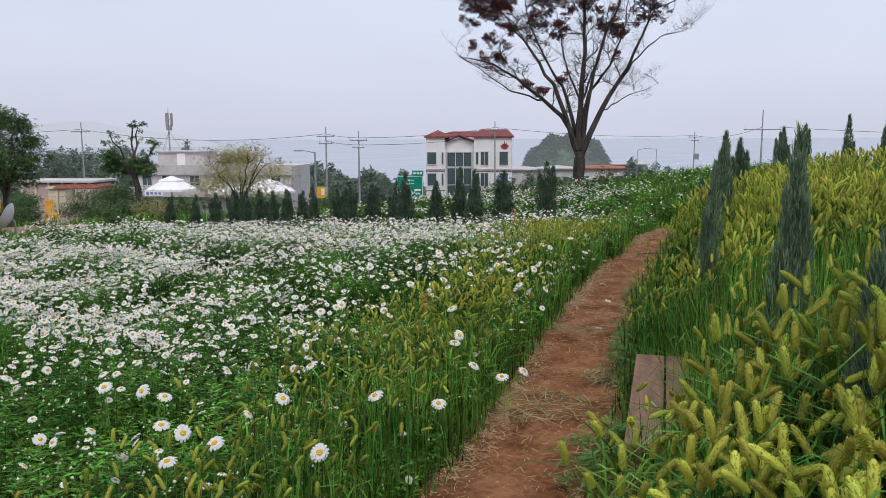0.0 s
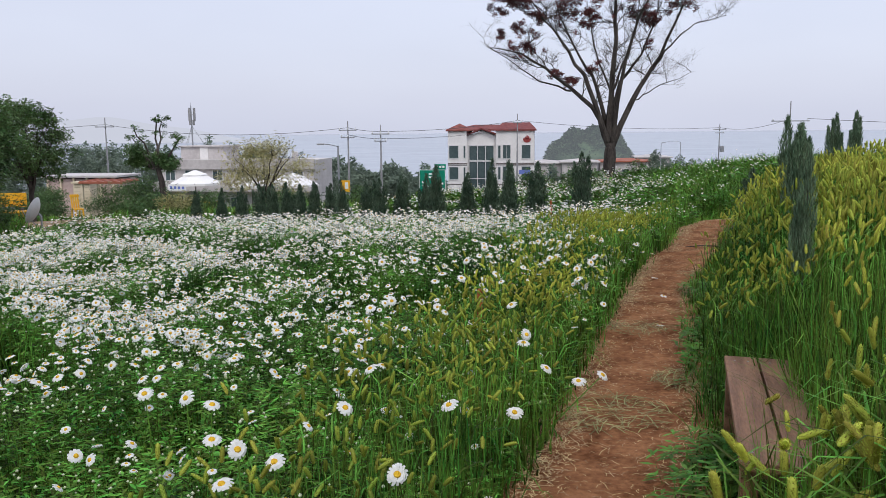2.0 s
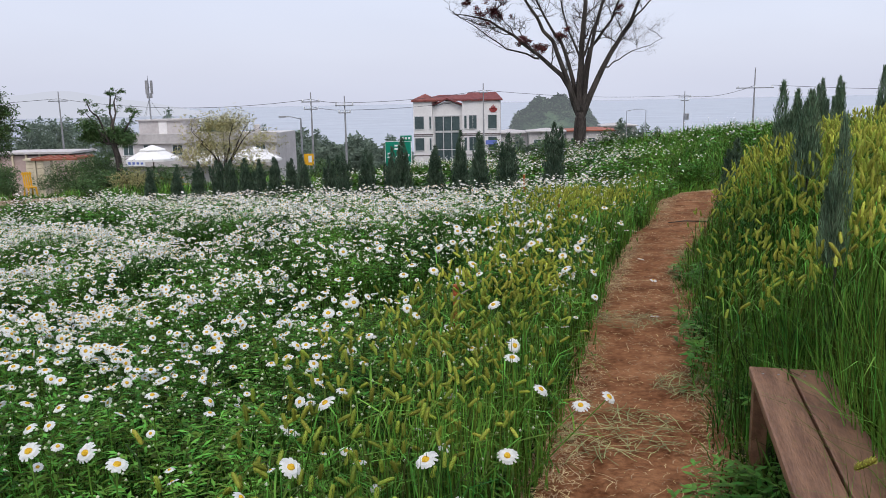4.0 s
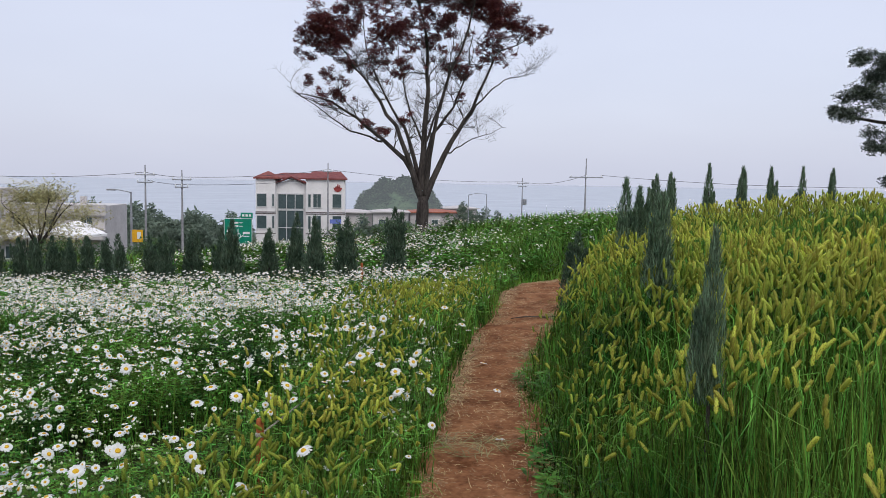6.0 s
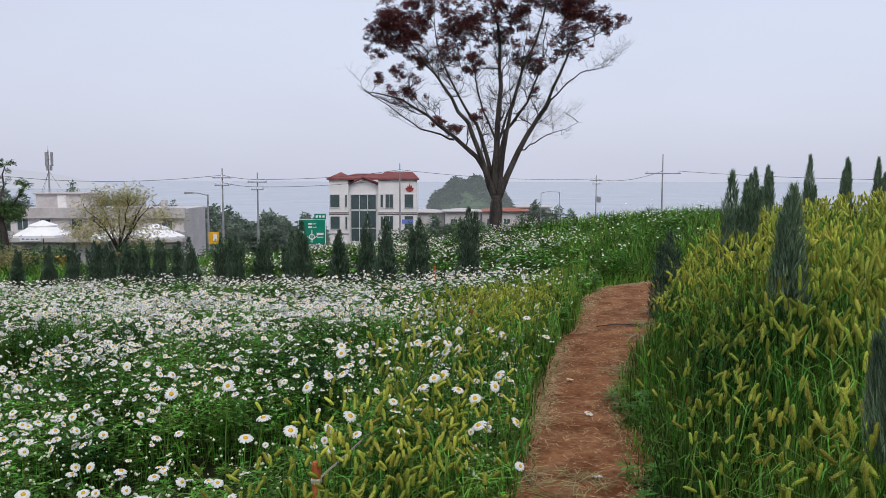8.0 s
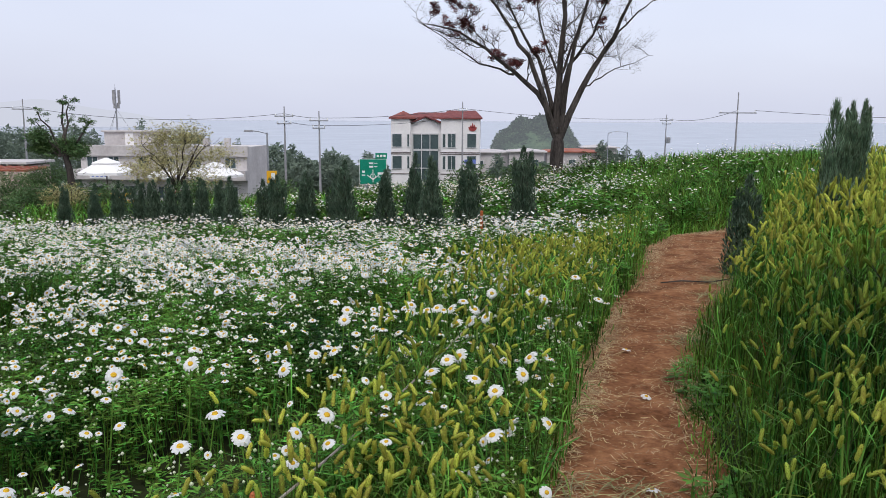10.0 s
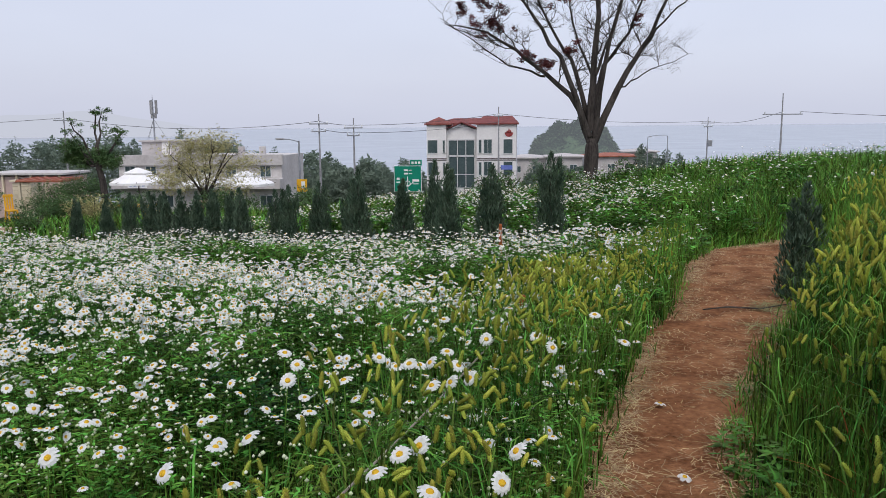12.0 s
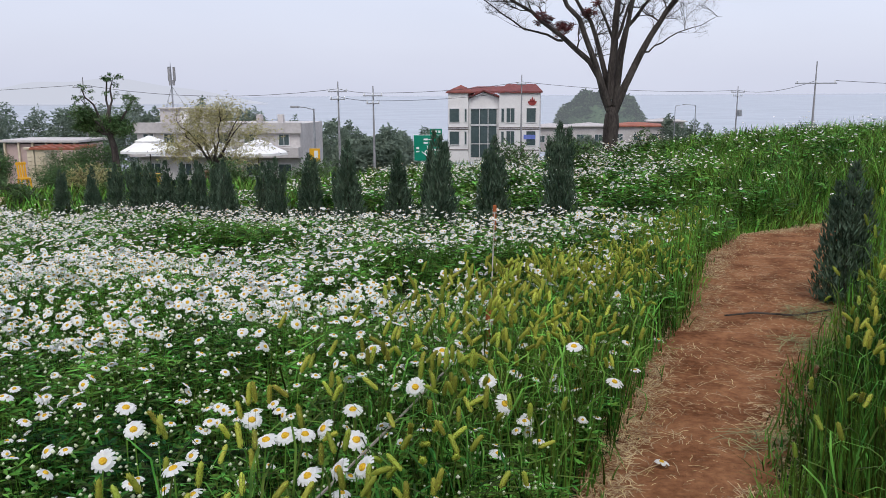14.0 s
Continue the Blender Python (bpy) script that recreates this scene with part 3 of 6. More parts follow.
def on_bank(x, y):
    d = trail_side(x, y) - half_width(y)
    bench = ((x > 0.9 + 0.16 * (y - 3)) & (x < 1.54 + 0.16 * (y - 4.2)) & (y > 3.05) & (y < 4.58))
    edge = np.where(d > 0, 0.35 + 0.65 * smooth(d, 0.05, 0.35), 0)
    return edge * (~bench) * (y < 16 + 0.3 * (x - 4))


def green_patch(x, y):
    """Round the bench the stalks carry few ears."""
    return smooth(y, 2.55, 2.9) * (1 - smooth(y, 4.5, 5.0)) * (1 - smooth(x, 2.4, 3.1))


def ears_here(x, y):
    """Ears stand back from the trail and thin out in drifts."""
    d = trail_side(x, y) - half_width(y)
    rim = smooth(y, 5.5, 7.5)
    return on_bank(x, y) * (0.5 - 0.42 * rim + (0.5 + 0.42 * rim) * smooth(d, 0.10 * rim, 0.4 + 0.15 * rim)) * (0.6 + 0.4 * smooth(wobble(x, y, 1.5, 2.0), -0.4, 0.3)) * (1 - 0.90 * green_patch(x, y)) * (1 - smooth(x + 0.25 * (y - 7), 2.6, 3.8) * (0.5 + 0.35 * smooth(wobble(x, y, 0.9, 1.0), -0.35, 0.2)))


def left_strip(x, y):
    d = -trail_side(x, y) - half_width(y)
    return np.where(d > 0, (0.25 + 0.75 * smooth(d, 0.10, 0.35)) * (1 - smooth(d, 0.45, 1.25)) * (0.45 + 0.55 * smooth(wobble(x, y, 1.9, 0.6), -0.5, 0.3)), 0) * (y < 13.5)


barley = strewn("barley", barley_batches(0.6, 3.2, 0.7, 2.65, 430, 2, ears_here, 1.0, 1.15, 0.074) + barley_batches(0.6, 3.4, 2.65, 7, 640, 1, ears_here, 1.0, 0.76, 0.070)
                + barley_batches(3.4, 6, 3.0, 7, 450, False, ears_here, 1.0, 0.95, 0.070) + barley_batches(1, 3.6, 7, 10.5, 470, 1, ears_here, 0.98, 0.74, 0.070)
                + barley_batches(3.6, 9, 7, 10.5, 230, False, ears_here, 1.0, 0.8, 0.07) + barley_batches(2, 11, 10.5, 13, 210, False, ears_here, 1.0, 0.8, 0.07)
                + barley_batches(3, 13, 13, 18, 120, False, ears_here, 1.0, 0.95, 0.08)
                + barley_batches(-1.5, 3.2, 1.2, 7, 350, 1, left_strip, 0.74, 0.80, 0.070) + barley_batches(-1, 4.5, 7, 10.2, 330, 1, left_strip, 0.78, 0.80, 0.070) + barley_batches(-1, 4.5, 10.2, 14, 300, False, left_strip, 0.70, 0.70, 0.070), [M_GRASS, M_EAR])
tagged(barley, "bristly yellow-green barley ears on tall green stalks", "barley", kind="stuff")


def grass_batches(x0, x1, y0, y1, per, keep, h0, h1, width, upright=False, rim=0.55):
    out = []
    for k in range(3):
        x, y = scatter(x0, x1, y0, y1, per / 3, lambda a, b: keep(a, b) * view_cone(a, b))
        n = len(x)
        edge = np.abs(trail_side(x, y)) - half_width(y)
        s = rng.uniform(h0, h1, n) * (0.35 + 0.65 * smooth(edge, 0.0, rim)) * (1 - 0.35 * smooth(y, 4.6, 6) * (1 - smooth(y, 9.5, 11)) * (1 - smooth(edge, 0.5, 1.1)))
        out.append((blade_pattern(1.0, 1.0, 0.04 + 0.08 * k if upright else 0.30 + 0.35 * k, 0, 3), placed(x, y), turns(rng.uniform(0, 6.28, n), rng.uniform(0, 0.12 if upright else 0.3, n), rng.uniform(0, 6.28, n)), np.stack([s, np.full(n, width), s], -1)))
    return out


def stalks_here(x, y):
    d = trail_side(x, y) - half_width(y)
    return on_bank(x, y) * smooth(d, 0.12, 0.3) * (1 - smooth(d, 1.0, 1.6))


def left_edge(x, y):
    d = -trail_side(x, y) - half_width(y)
    return np.where(d > 0.0, 1 - smooth(d, 0.25, 0.9), 0)


def verge(x, y):
    d = np.abs(trail_side(x, y)) - half_width(y)
    return smooth(d, -0.09, 0.06) * (1 - smooth(d, 0.5, 0.8))


def meadow(x, y):
    """Rough grass beyond the flowers and on the slope behind the bend."""
    return np.clip(1 - in_daisies(x, y), 0, 1) * (np.abs(trail_side(x, y)) > half_width(y) + 0.1) * (((x + 15.2 + 0.6 * (y - 25.5)) / 1.7) ** 2 + ((y - 25.5) / 5.0) ** 2 > 1)


grass = strewn("grass", grass_batches(-1.5, 3, 0.4, 8, 800, verge, 0.12, 0.45, 0.010) + grass_batches(0.6, 3.2, 4.4, 10.5, 900, lambda a, b: verge(a, b) * (trail_side(a, b) > 0), 0.22, 0.55, 0.008) + grass_batches(0.5, 5, 0.4, 8, 420, on_bank, 0.35, 0.66, 0.007, True, 0.3) + grass_batches(1.0, 3.2, 2.4, 5.2, 750, lambda a, b: on_bank(a, b) * green_patch(a, b), 0.4, 0.88, 0.007, True, 0.2) + grass_batches(1.0, 3.2, 2.4, 5.2, 420, lambda a, b: on_bank(a, b) * green_patch(a, b), 0.4, 0.75, 0.009, False, 0.2) + grass_batches(-1.5, 3.2, 1.0, 8, 750, left_edge, 0.42, 0.68, 0.009, True, 0.10) + grass_batches(-0.5, 4, 8, 14, 420, left_edge, 0.42, 0.68, 0.011, True, 0.10) + grass_batches(0.8, 4.6, 2.4, 11, 420, stalks_here, 0.55, 0.85, 0.010, True, 0.25)
               + grass_batches(1, 10, 8, 16, 420, on_bank, 0.55, 0.88, 0.011, True, 0.4) + grass_batches(3.0, 7, 4, 8, 420, on_bank, 0.6, 0.9, 0.009, True) + grass_batches(0, 6, 8, 18, 700, verge, 0.12, 0.5, 0.010)
               + grass_batches(-24, 14, 9, 34, 40, meadow, 0.2, 0.5, 0.05) + grass_batches(2, 10, 13, 24, 250, lambda a, b: smooth(a, 2.2, 4.0) * smooth(b, 12.5, 14.5) * (-trail_side(a, b) > half_width(b) + 0.05), 0.3, 0.62, 0.020), [M_GRASS])
tagged(grass, "long green grass along the path and slope", "grass", kind="stuff")

def weeds_here(x, y):
    """Low fresh weeds at the edge of the path by the bench."""
    d = trail_side(x, y) - half_width(y)
    return smooth(d, -0.14, -0.02) * (1 - smooth(d, 0.12, 0.3)) * smooth(wobble(x, y, 3.1, 0.3), -0.2, 0.4) * (1 - 0.7 * smooth(y, 5.2, 6.2))


weed_batches = []
for k in range(3):
    wx, wy = scatter(0.5, 2.4, 3.6, 9.5, 110, weeds_here)
    n = len(wx)
    weed_batches.append((leaf_tuft(12, 0.075, 1.0, 0.020, 0, 71 + k), placed(wx, wy), turns(rng.uniform(0, 6.28, n), rng.uniform(0, 0.35, n), rng.uniform(0, 6.28, n)), np.stack([np.ones(n), np.ones(n), rng.uniform(0.07, 0.2, n)], -1)))
tagged(strewn("weeds", weed_batches, [M_WEED]), "fresh light green weeds along the path edge", "weeds", kind="stuff")

dry_blades = strewn("dry_blades", [(blade_pattern(1.0, 1.0, 0.5, 0, 4), placed(rng.uniform(2.0, 2.35, 14), rng.uniform(7.2, 8.1, 14)), turns(rng.uniform(2.2, 3.9, 14), rng.uniform(0.1, 0.5, 14), rng.uniform(0, 6.28, 14)), np.stack([rng.uniform(0.35, 0.55, 14), np.full(14, 0.014), rng.uniform(0.35, 0.55, 14)], -1))], [M_RUST])
tagged(dry_blades, "withered orange grass blades among the green", "grass", kind="stuff")

# the field and the bank go on behind and beside the walk
def beside(x, y):
    return ~view_cone(x, y) * (np.abs(trail_side(x, y)) > half_width(y) + 0.08)


far_field = []
for k in range(3):
    bx_, by_ = scatter(-13, 11, -7, 13, 45, beside)
    n = len(bx_)
    h_ = np.where(trail_side(bx_, by_) > 0, rng.uniform(0.5, 0.85, n), rng.uniform(0.25, 0.5, n))
    far_field.append((leaf_tuft(9, 0.16, 1.0, 0.045, 0, 81 + k), placed(bx_, by_), turns(rng.uniform(0, 6.28, n), rng.uniform(0, 0.3, n), rng.uniform(0, 6.28, n)), np.stack([np.ones(n), np.ones(n), h_], -1)))
bx_, by_ = scatter(-13, 1, -7, 13, 70, lambda a, b: beside(a, b) * (trail_side(a, b) < -0.6) * bloom(a, b))
n = len(bx_)
far_field.append((daisy_pattern(9, False, nod=0.2), placed(bx_, by_, 0.5), turns(rng.uniform(0, 6.28, n), rng.uniform(0, 0.4, n), rng.uniform(0, 6.28, n)), rng.uniform(0.5, 0.8, n)))
tagged(strewn("field_plants", far_field, [M_LEAF, M_PETAL, M_DISC]), "rough green growth and daisies beside the walk", "plants", kind="stuff")

straw_pat = Pattern()
straw_pat.strip([(-0.5, 0, 0), (-0.1, 0.03, 0.04), (0.3, -0.02, 0.03), (0.5, 0.02, 0)], [0.03, 0.03, 0.03], (0, 1, 0), 0)


def on_trail(x, y):
    d = np.abs(trail_side(x, y)) / half_width(y)
    return np.where(d < 1.35, 0.09 + 0.91 * smooth(d, 0.45, 0.95) * (0.4 + 0.6 * smooth(wobble(x, y, 2.3), -0.2, 0.4)) * np.where(trail_side(x, y) < 0, 1.0, 0.5), 0)


sx_, sy_ = scatter(-0.6, 6, 0.5, 16.5, 4200, on_trail)
n = len(sx_)
s_len = rng.uniform(0.012, 0.06, n) * (1 + 0.6 * smooth(sy_, 5, 8)) * np.where(rng.random(n) < 0.07, 2.2, 1.0)
straw = strewn("straw", [(straw_pat, placed(sx_, sy_, 0.018), turns(rng.uniform(0, 6.28, n), rng.uniform(0, 0.12, n), rng.uniform(0, 6.28, n)), np.stack([s_len, np.full(n, 0.12), np.full(n, 0.08)], -1))], [M_STRAW])
tagged(straw, "scattered dry straw lying on the earth path", "straw", kind="stuff")


# ---- young junipers ----
def juniper_crown(seed, tufts, parent, leaders=5, low=0.0, fat=1.0, leaf=M_JUNIPER):
    """A slim crown one metre tall, made of upright feathery sprays."""
    r = np.random.default_rng(seed)
    spray = Pattern()
    for a in (0.0, 1.57):
        c, s = math.cos(a), math.sin(a)
        spray.strip([(0, 0, 0), (c * 0.008, s * 0.008, 0.020), (c * 0.014, s * 0.014, 0.044)], [0.0055 * fat, 0.007 * fat], (-s, c, 0), 0)
    ax, ay = r.normal(0, 0.022, leaders), r.normal(0, 0.022, leaders)
    top = np.r_[1.0, r.uniform(0.72, 0.95, leaders - 1)]
    ax[0] = ay[0] = 0
    k = r.integers(0, leaders, tufts)
    z = low + (1 - low) * r.random(tufts) ** 0.85
    prof = np.interp(z, [0, 0.08, 0.3, 0.6, 0.85, 1], [0.10, 0.135, 0.125, 0.080, 0.035, 0.004])
    a, rad = r.uniform(0, math.tau, tufts), np.sqrt(r.uniform(0.08, 1, tufts)) * prof * (1 + 0.22 * np.sin(k * 2.1 + 9 * z))
    lead = np.clip((z - 0.25) / 0.75, 0, 1)
    x = ax[k] * lead * 2 + rad * np.cos(a)
    y = ay[k] * lead * 2 + rad * np.sin(a)
    at = np.stack([x, y, z * top[k] * 0.95], -1)
    return strewn("crown", [(spray, at, turns(r.uniform(0, 6.28, tufts), r.uniform(0.05, 0.45, tufts), a + r.normal(0, 0.5, tufts)), r.uniform(0.7, 1.4, tufts) * (1.1 - 0.25 * z))], [leaf], parent)


def juniper(seed, tufts, label, low=0.0, fat=1.0, leaf=M_JUNIPER):
    ob = thing("juniper", 0, 0, 0, label=label, category="shrub", group="row of young junipers")
    part("trunk", tube([(0, 0, -0.05), (0.004, 0, 0.35), (0, 0, 0.8)], [0.016, 0.011, 0.003], 6), M_BARK, ob)
    juniper_crown(seed, tufts, ob, 5, low, fat, leaf)
    return ob


def stand(proto, x, y, top, wide, turn=0.0):
    """Plants a copy with its tip at a given height."""
    z = float(ground(x, y))
    h = top - z
    return copy_thing(proto, pose(x, y, z, 0, 0, turn) @ Matrix.Diagonal((wide, wide, h, 1)))


ROW_LABEL = "young dark green upright juniper among the daisies"
protos = [juniper(21 + k, 3000, ROW_LABEL, 0.0, 0.9) for k in range(4)]
fine_protos = [juniper(31 + k, 2600, ROW_LABEL, 0.64, 0.6, M_PALEJUNIPER) for k in range(3)]
row = [(1.19, 16.6, 1.10, 1.5), (0.33, 16.4, 0.92, 1.55), (-0.62, 17.3, 0.95, 1.35), (-0.17, 14.8, 1.02, 1.4), (-1.12, 17.2, 0.66, 1.4), (-1.68, 16.4, 0.86, 1.5), (-2.05, 17.6, 0.62, 1.2),
       (-2.58, 17.5, 0.60, 1.4), (-3.0, 17.2, 0.55, 1.25), (-3.45, 17.9, 0.42, 1.2), (-3.9, 17.4, 0.50, 1.4), (-4.3, 18.1, 0.38, 1.3), (-4.75, 18.3, 0.40, 1.25), (-5.2, 18.7, 0.32, 1.3),
       (-5.6, 18.9, 0.34, 1.4), (-6.0, 19.1, 0.30, 1.35), (-6.4, 19.3, 0.28, 1.3), (-6.95, 19.6, 0.22, 1.2), (-7.6, 19.9, 0.14, 1.2), (-8.4, 20.1, 0.05, 1.1)]
for k, (x, y, top, w) in enumerate(row):
    stand(protos[k % 4], x, y, top + 0.04, w * 1.25, 67 * k)
low_protos = [juniper(41 + k, 4200, ROW_LABEL, 0.22, 0.6, M_PALEJUNIPER) for k in range(2)]
tall = [(1.77, 3.47, 1.68, 0.80), (1.78, 4.87, 1.48, 0.70), (2.24, 6.55, 1.60, 1.05), (1.52, 2.08, 1.42, 0.75), (2.78, 8.75, 1.68, 1.05), (2.98, 8.95, 1.62, 0.95), (4.55, 12.6, 1.78, 1.0), (6.4, 15.0, 2.0, 1.2), (7.3, 15.6, 2.0, 1.2), (8.1, 16.1, 2.02, 1.2), (8.9, 16.4, 2.02, 1.2), (9.7, 16.7, 2.02, 1.2), (5.4, 14.2, 1.84, 1.1)]
for k, (x, y, top, w) in enumerate(tall):
    tagged(stand(low_protos[k % 2] if k in (0, 3) else fine_protos[(k + 1) % 3], x, y, top, w * 1.1, 41 * k), "slender grey-green young juniper rising out of barley", group="junipers in the barley")
tagged(stand(protos[1], 3.16, 11.5, 1.04, 1.5, 30), "bushy dark juniper at the bend of the path", group="junipers in the barley")
for p in protos + fine_protos + low_protos:
    for o in (*p.children_recursive, p):
        bpy.data.objects.remove(o)


# ---- trees ----
def limb_path(pts, steps, r, jitter):
    """A bent line through the given points."""
    pts = [Vector(p) for p in pts]
    out = []
    for i in range(steps + 1):
        f = i / steps * (len(pts) - 1)
        k = min(int(f), len(pts) - 2)
        u = f - k
        p0, p1, p2, p3 = pts[max(k - 1, 0)], pts[k], pts[k + 1], pts[min(k + 2, len(pts) - 1)]
        p = 0.5 * ((2 * p1) + (p2 - p0) * u + (2 * p0 - 5 * p1 + 4 * p2 - p3) * u * u + (3 * p1 - p0 - 3 * p2 + p3) * u ** 3)
        if 0 < i < steps:
            p += Vector((r.uniform(-1, 1), r.uniform(-1, 1), r.uniform(-1, 1))) * jitter
        out.append(p)
    return out


def twigs(bm, line, radius, depth, r, tips, spread=0.6, length=1.0, up=0.35, per=5, crook=0.25):
    """Side branches off a limb, each forking again."""
    n = len(line) - 1
    for k in range(per):
        i = r.randint(max(1, int(n * 0.3)), n)
        base, d = line[i], (line[i] - line[i - 1]).normalized()
        side = Vector((r.uniform(-1, 1), r.uniform(-1, 1), r.uniform(-0.5, 1) * 0.6 + up)).normalized()
        way = (d * (1 - spread) + side * spread).normalized()
        L = length * r.uniform(0.6, 1.2)
        pts = [base]
        for s in range(4):
            way = (way + Vector((r.uniform(-1, 1), r.uniform(-1, 1), r.uniform(-0.7, 0.9))) * crook).normalized()
            pts.append(pts[-1] + way * L / 4)
        rr = radius * 0.5
        tube(pts, [rr, rr * 0.8, rr * 0.6, rr * 0.45, rr * 0.25], 5 if depth > 1 else 4, bm)
        tips.append(pts[-1])
        if depth > 1:
            twigs(bm, pts, rr, depth - 1, r, tips, spread, length * 0.62, up, per, crook)


def leaf_pattern(size, m=0):
    p = Pattern()
    for a in (0.0, 2.1, 4.2):
        c, s = math.cos(a), math.sin(a)
        b = len(p.v)
        side = np.array((-s, c, 0.2)) * size * 0.26
        mid = np.array((c * size * 0.5, s * size * 0.5, size * 0.18))
        p.v += [np.zeros(3), mid - side, np.array((c * size, s * size, size * 0.05)), mid + side]
        p.q.append((b, b + 1, b + 2, b + 3)), p.qm.append(m)
    return p


def leaf_cloud(name, clumps, per, leaf, material, parent, seed):
    """Leaves gathered in uneven clumps (centre, radius)."""
    r = np.random.default_rng(seed)
    at = []
    for (cx_, cy_, cz_, rad) in clumps:
        n = int(per * (rad ** 2) / 0.16)
        v = r.normal(0, 1, (n, 3))
        v /= np.linalg.norm(v, axis=1)[:, None]
        q = v * (rad * r.uniform(0.15, 1.0, n) ** 0.6)[:, None] * np.array([1, 1, 0.72])
        q *= (1 + 0.35 * np.sin(v[:, 0] * 5 + cx_ * 3) * np.cos(v[:, 2] * 4 + cz_))[:, None]
        at.append(q + np.array([cx_, cy_, cz_]))
    at = np.concatenate(at)
    n = len(at)
    return strewn(name, [(leaf_pattern(leaf), at, turns(r.uniform(0, 6.28, n), r.uniform(0, 1.3, n), r.uniform(0, 6.28, n)), r.uniform(0.6, 1.3, n))], [material], parent)


def great_tree():
    """The vase-shaped tree with dark red leaves towards its top."""
    r = random.Random(5)
    tz = float(ground(2.46, 25.8))
    ob = thing("tree", 2.46, 25.8, tz, label="tall vase-shaped tree with bare limbs and dark red foliage", category="tree")
    trunk = tube(limb_path([(0, 0, -0.3), (0.0, 0, 0.3), (0.02, 0, 0.8), (0.05, 0, 1.35)], 8, r, 0.012), [0.27, 0.22, 0.195, 0.185, 0.18, 0.185, 0.185, 0.165, 0.11], 14)
    part("trunk", trunk, M_BARK, ob, "dark furrowed trunk")
    lift = 0.12 - tz
    # sideways reach and height of each main limb, from the fork outwards
    limbs = [
        ([(0.0, 1.3), (-0.4, 2.0), (-1.2, 2.6), (-2.1, 3.35), (-2.9, 3.8), (-3.75, 3.95)], 0.145, 0.3),
        ([(-0.05, 1.4), (-0.65, 2.6), (-1.3, 3.7), (-2.0, 4.6), (-2.75, 5.6)], 0.13, -0.8),
        ([(0.0, 1.5), (-0.35, 2.7), (-0.9, 3.6), (-1.55, 5.0), (-1.8, 6.4)], 0.11, 1.2),
        ([(0.02, 1.5), (0.05, 3.0), (0.12, 4.6), (-0.05, 6.2), (-0.45, 7.2)], 0.16, 0.0),
        ([(0.1, 1.4), (0.3, 2.8), (0.85, 4.6), (1.45, 6.2), (1.6, 6.9)], 0.11, -1.3),
        ([(0.1, 1.3), (0.7, 2.2), (1.25, 2.95), (1.65, 3.6), (2.15, 4.5), (2.6, 5.3), (3.6, 5.75)], 0.145, 0.2),
        ([(0.1, 1.6), (0.35, 2.8), (1.15, 3.7), (1.6, 5.0), (1.85, 6.2)], 0.10, 1.0),
        ([(-1.2, 2.6), (-2.2, 2.9), (-3.2, 3.6), (-4.1, 4.2)], 0.05, 0.8),
        ([(0.7, 2.2), (1.7, 2.7), (2.9, 3.1)], 0.04, 0.3),
        ([(0.05, 2.5), (-0.5, 4.0), (-0.8, 5.6)], 0.06, 0.6),
        ([(0.1, 2.6), (0.7, 4.2), (1.0, 5.8)], 0.06, -0.5),
        ([(1.5, 3.3), (2.3, 4.15), (3.0, 4.55), (3.9, 4.75)], 0.05, 0.4),
    ]
    tips = []
    for line, rad, deep in limbs:
        top = line[-1][1]
        line = [(x * (0.88 if x > 0 else 0.98), z - 0.45 * max(0.0, 2.2 - z)) for x, z in line]
        pts = limb_path([(x, deep * (z - 0.9) / (top - 0.9), z + lift) for x, z in line], 12, r, 0.05)
        bm = tube(pts, [rad * 0.74 * (1 - 0.9 * (i / 12) ** 0.7) for i in range(13)], 8)
        twigs(bm, pts, rad * 0.30, 3, r, tips, 0.62, 0.85, 0.12, 7, 0.45)
        part("limb", bm, M_BARK, ob)
    clumps = []
    for x, z, s in [(-2.95, 6.1, .5), (-3.2, 5.5, .42), (-2.55, 5.3, .5), (-2.1, 6.0, .4), (-1.75, 6.75, .48), (-1.2, 5.8, .5), (-0.5, 7.2, .5), (0.1, 7.1, .55), (0.75, 6.85, .52), (1.45, 6.75, .5), (1.1, 7.0, .4),
                    (-0.6, 5.75, .45), (-1.3, 5.05, .42), (-0.7, 4.65, .32), (0.85, 4.75, .36), (1.3, 4.7, .28), (0.4, 6.1, .42), (0.1, 5.6, .32), (2.4, 6.45, .46), (3.0, 6.0, .4), (3.4, 5.8, .26), (-2.2, 4.8, .28),
                    (-2.75, 4.5, .22), (-3.25, 4.3, .18), (-2.45, 3.85, .22), (-1.6, 3.1, .2), (-1.15, 2.85, .22), (-0.5, 3.25, .2), (1.9, 6.6, .35), (-3.4, 5.0, .22), (1.2, 3.9, .13), (2.0, 5.2, .14)]:
        for q in range(8):
            clumps.append((x * (0.98 if x > 0 else 1.0) - 0.05 + r.uniform(-.3, .3) * s * 2.4, r.uniform(-1.4, 1.4) * (0.5 + s), z + lift + r.uniform(-.25, .25) * s * 2, s * r.uniform(0.36, 0.78)))
    for q in range(230):
        x = r.uniform(-3.2, 2.8)
        roof = 7.25 - 0.13 * (x - 0.1) ** 2 if x < 0.1 else 7.25 - 0.15 * (x - 0.1) ** 2
        sink = r.random() ** 1.8 * (2.8 - 0.55 * max(0.0, x))
        clumps.append((x, r.uniform(-1.5, 1.5), roof - sink + lift, r.uniform(0.10, 0.30) * (1 - 0.2 * sink)))
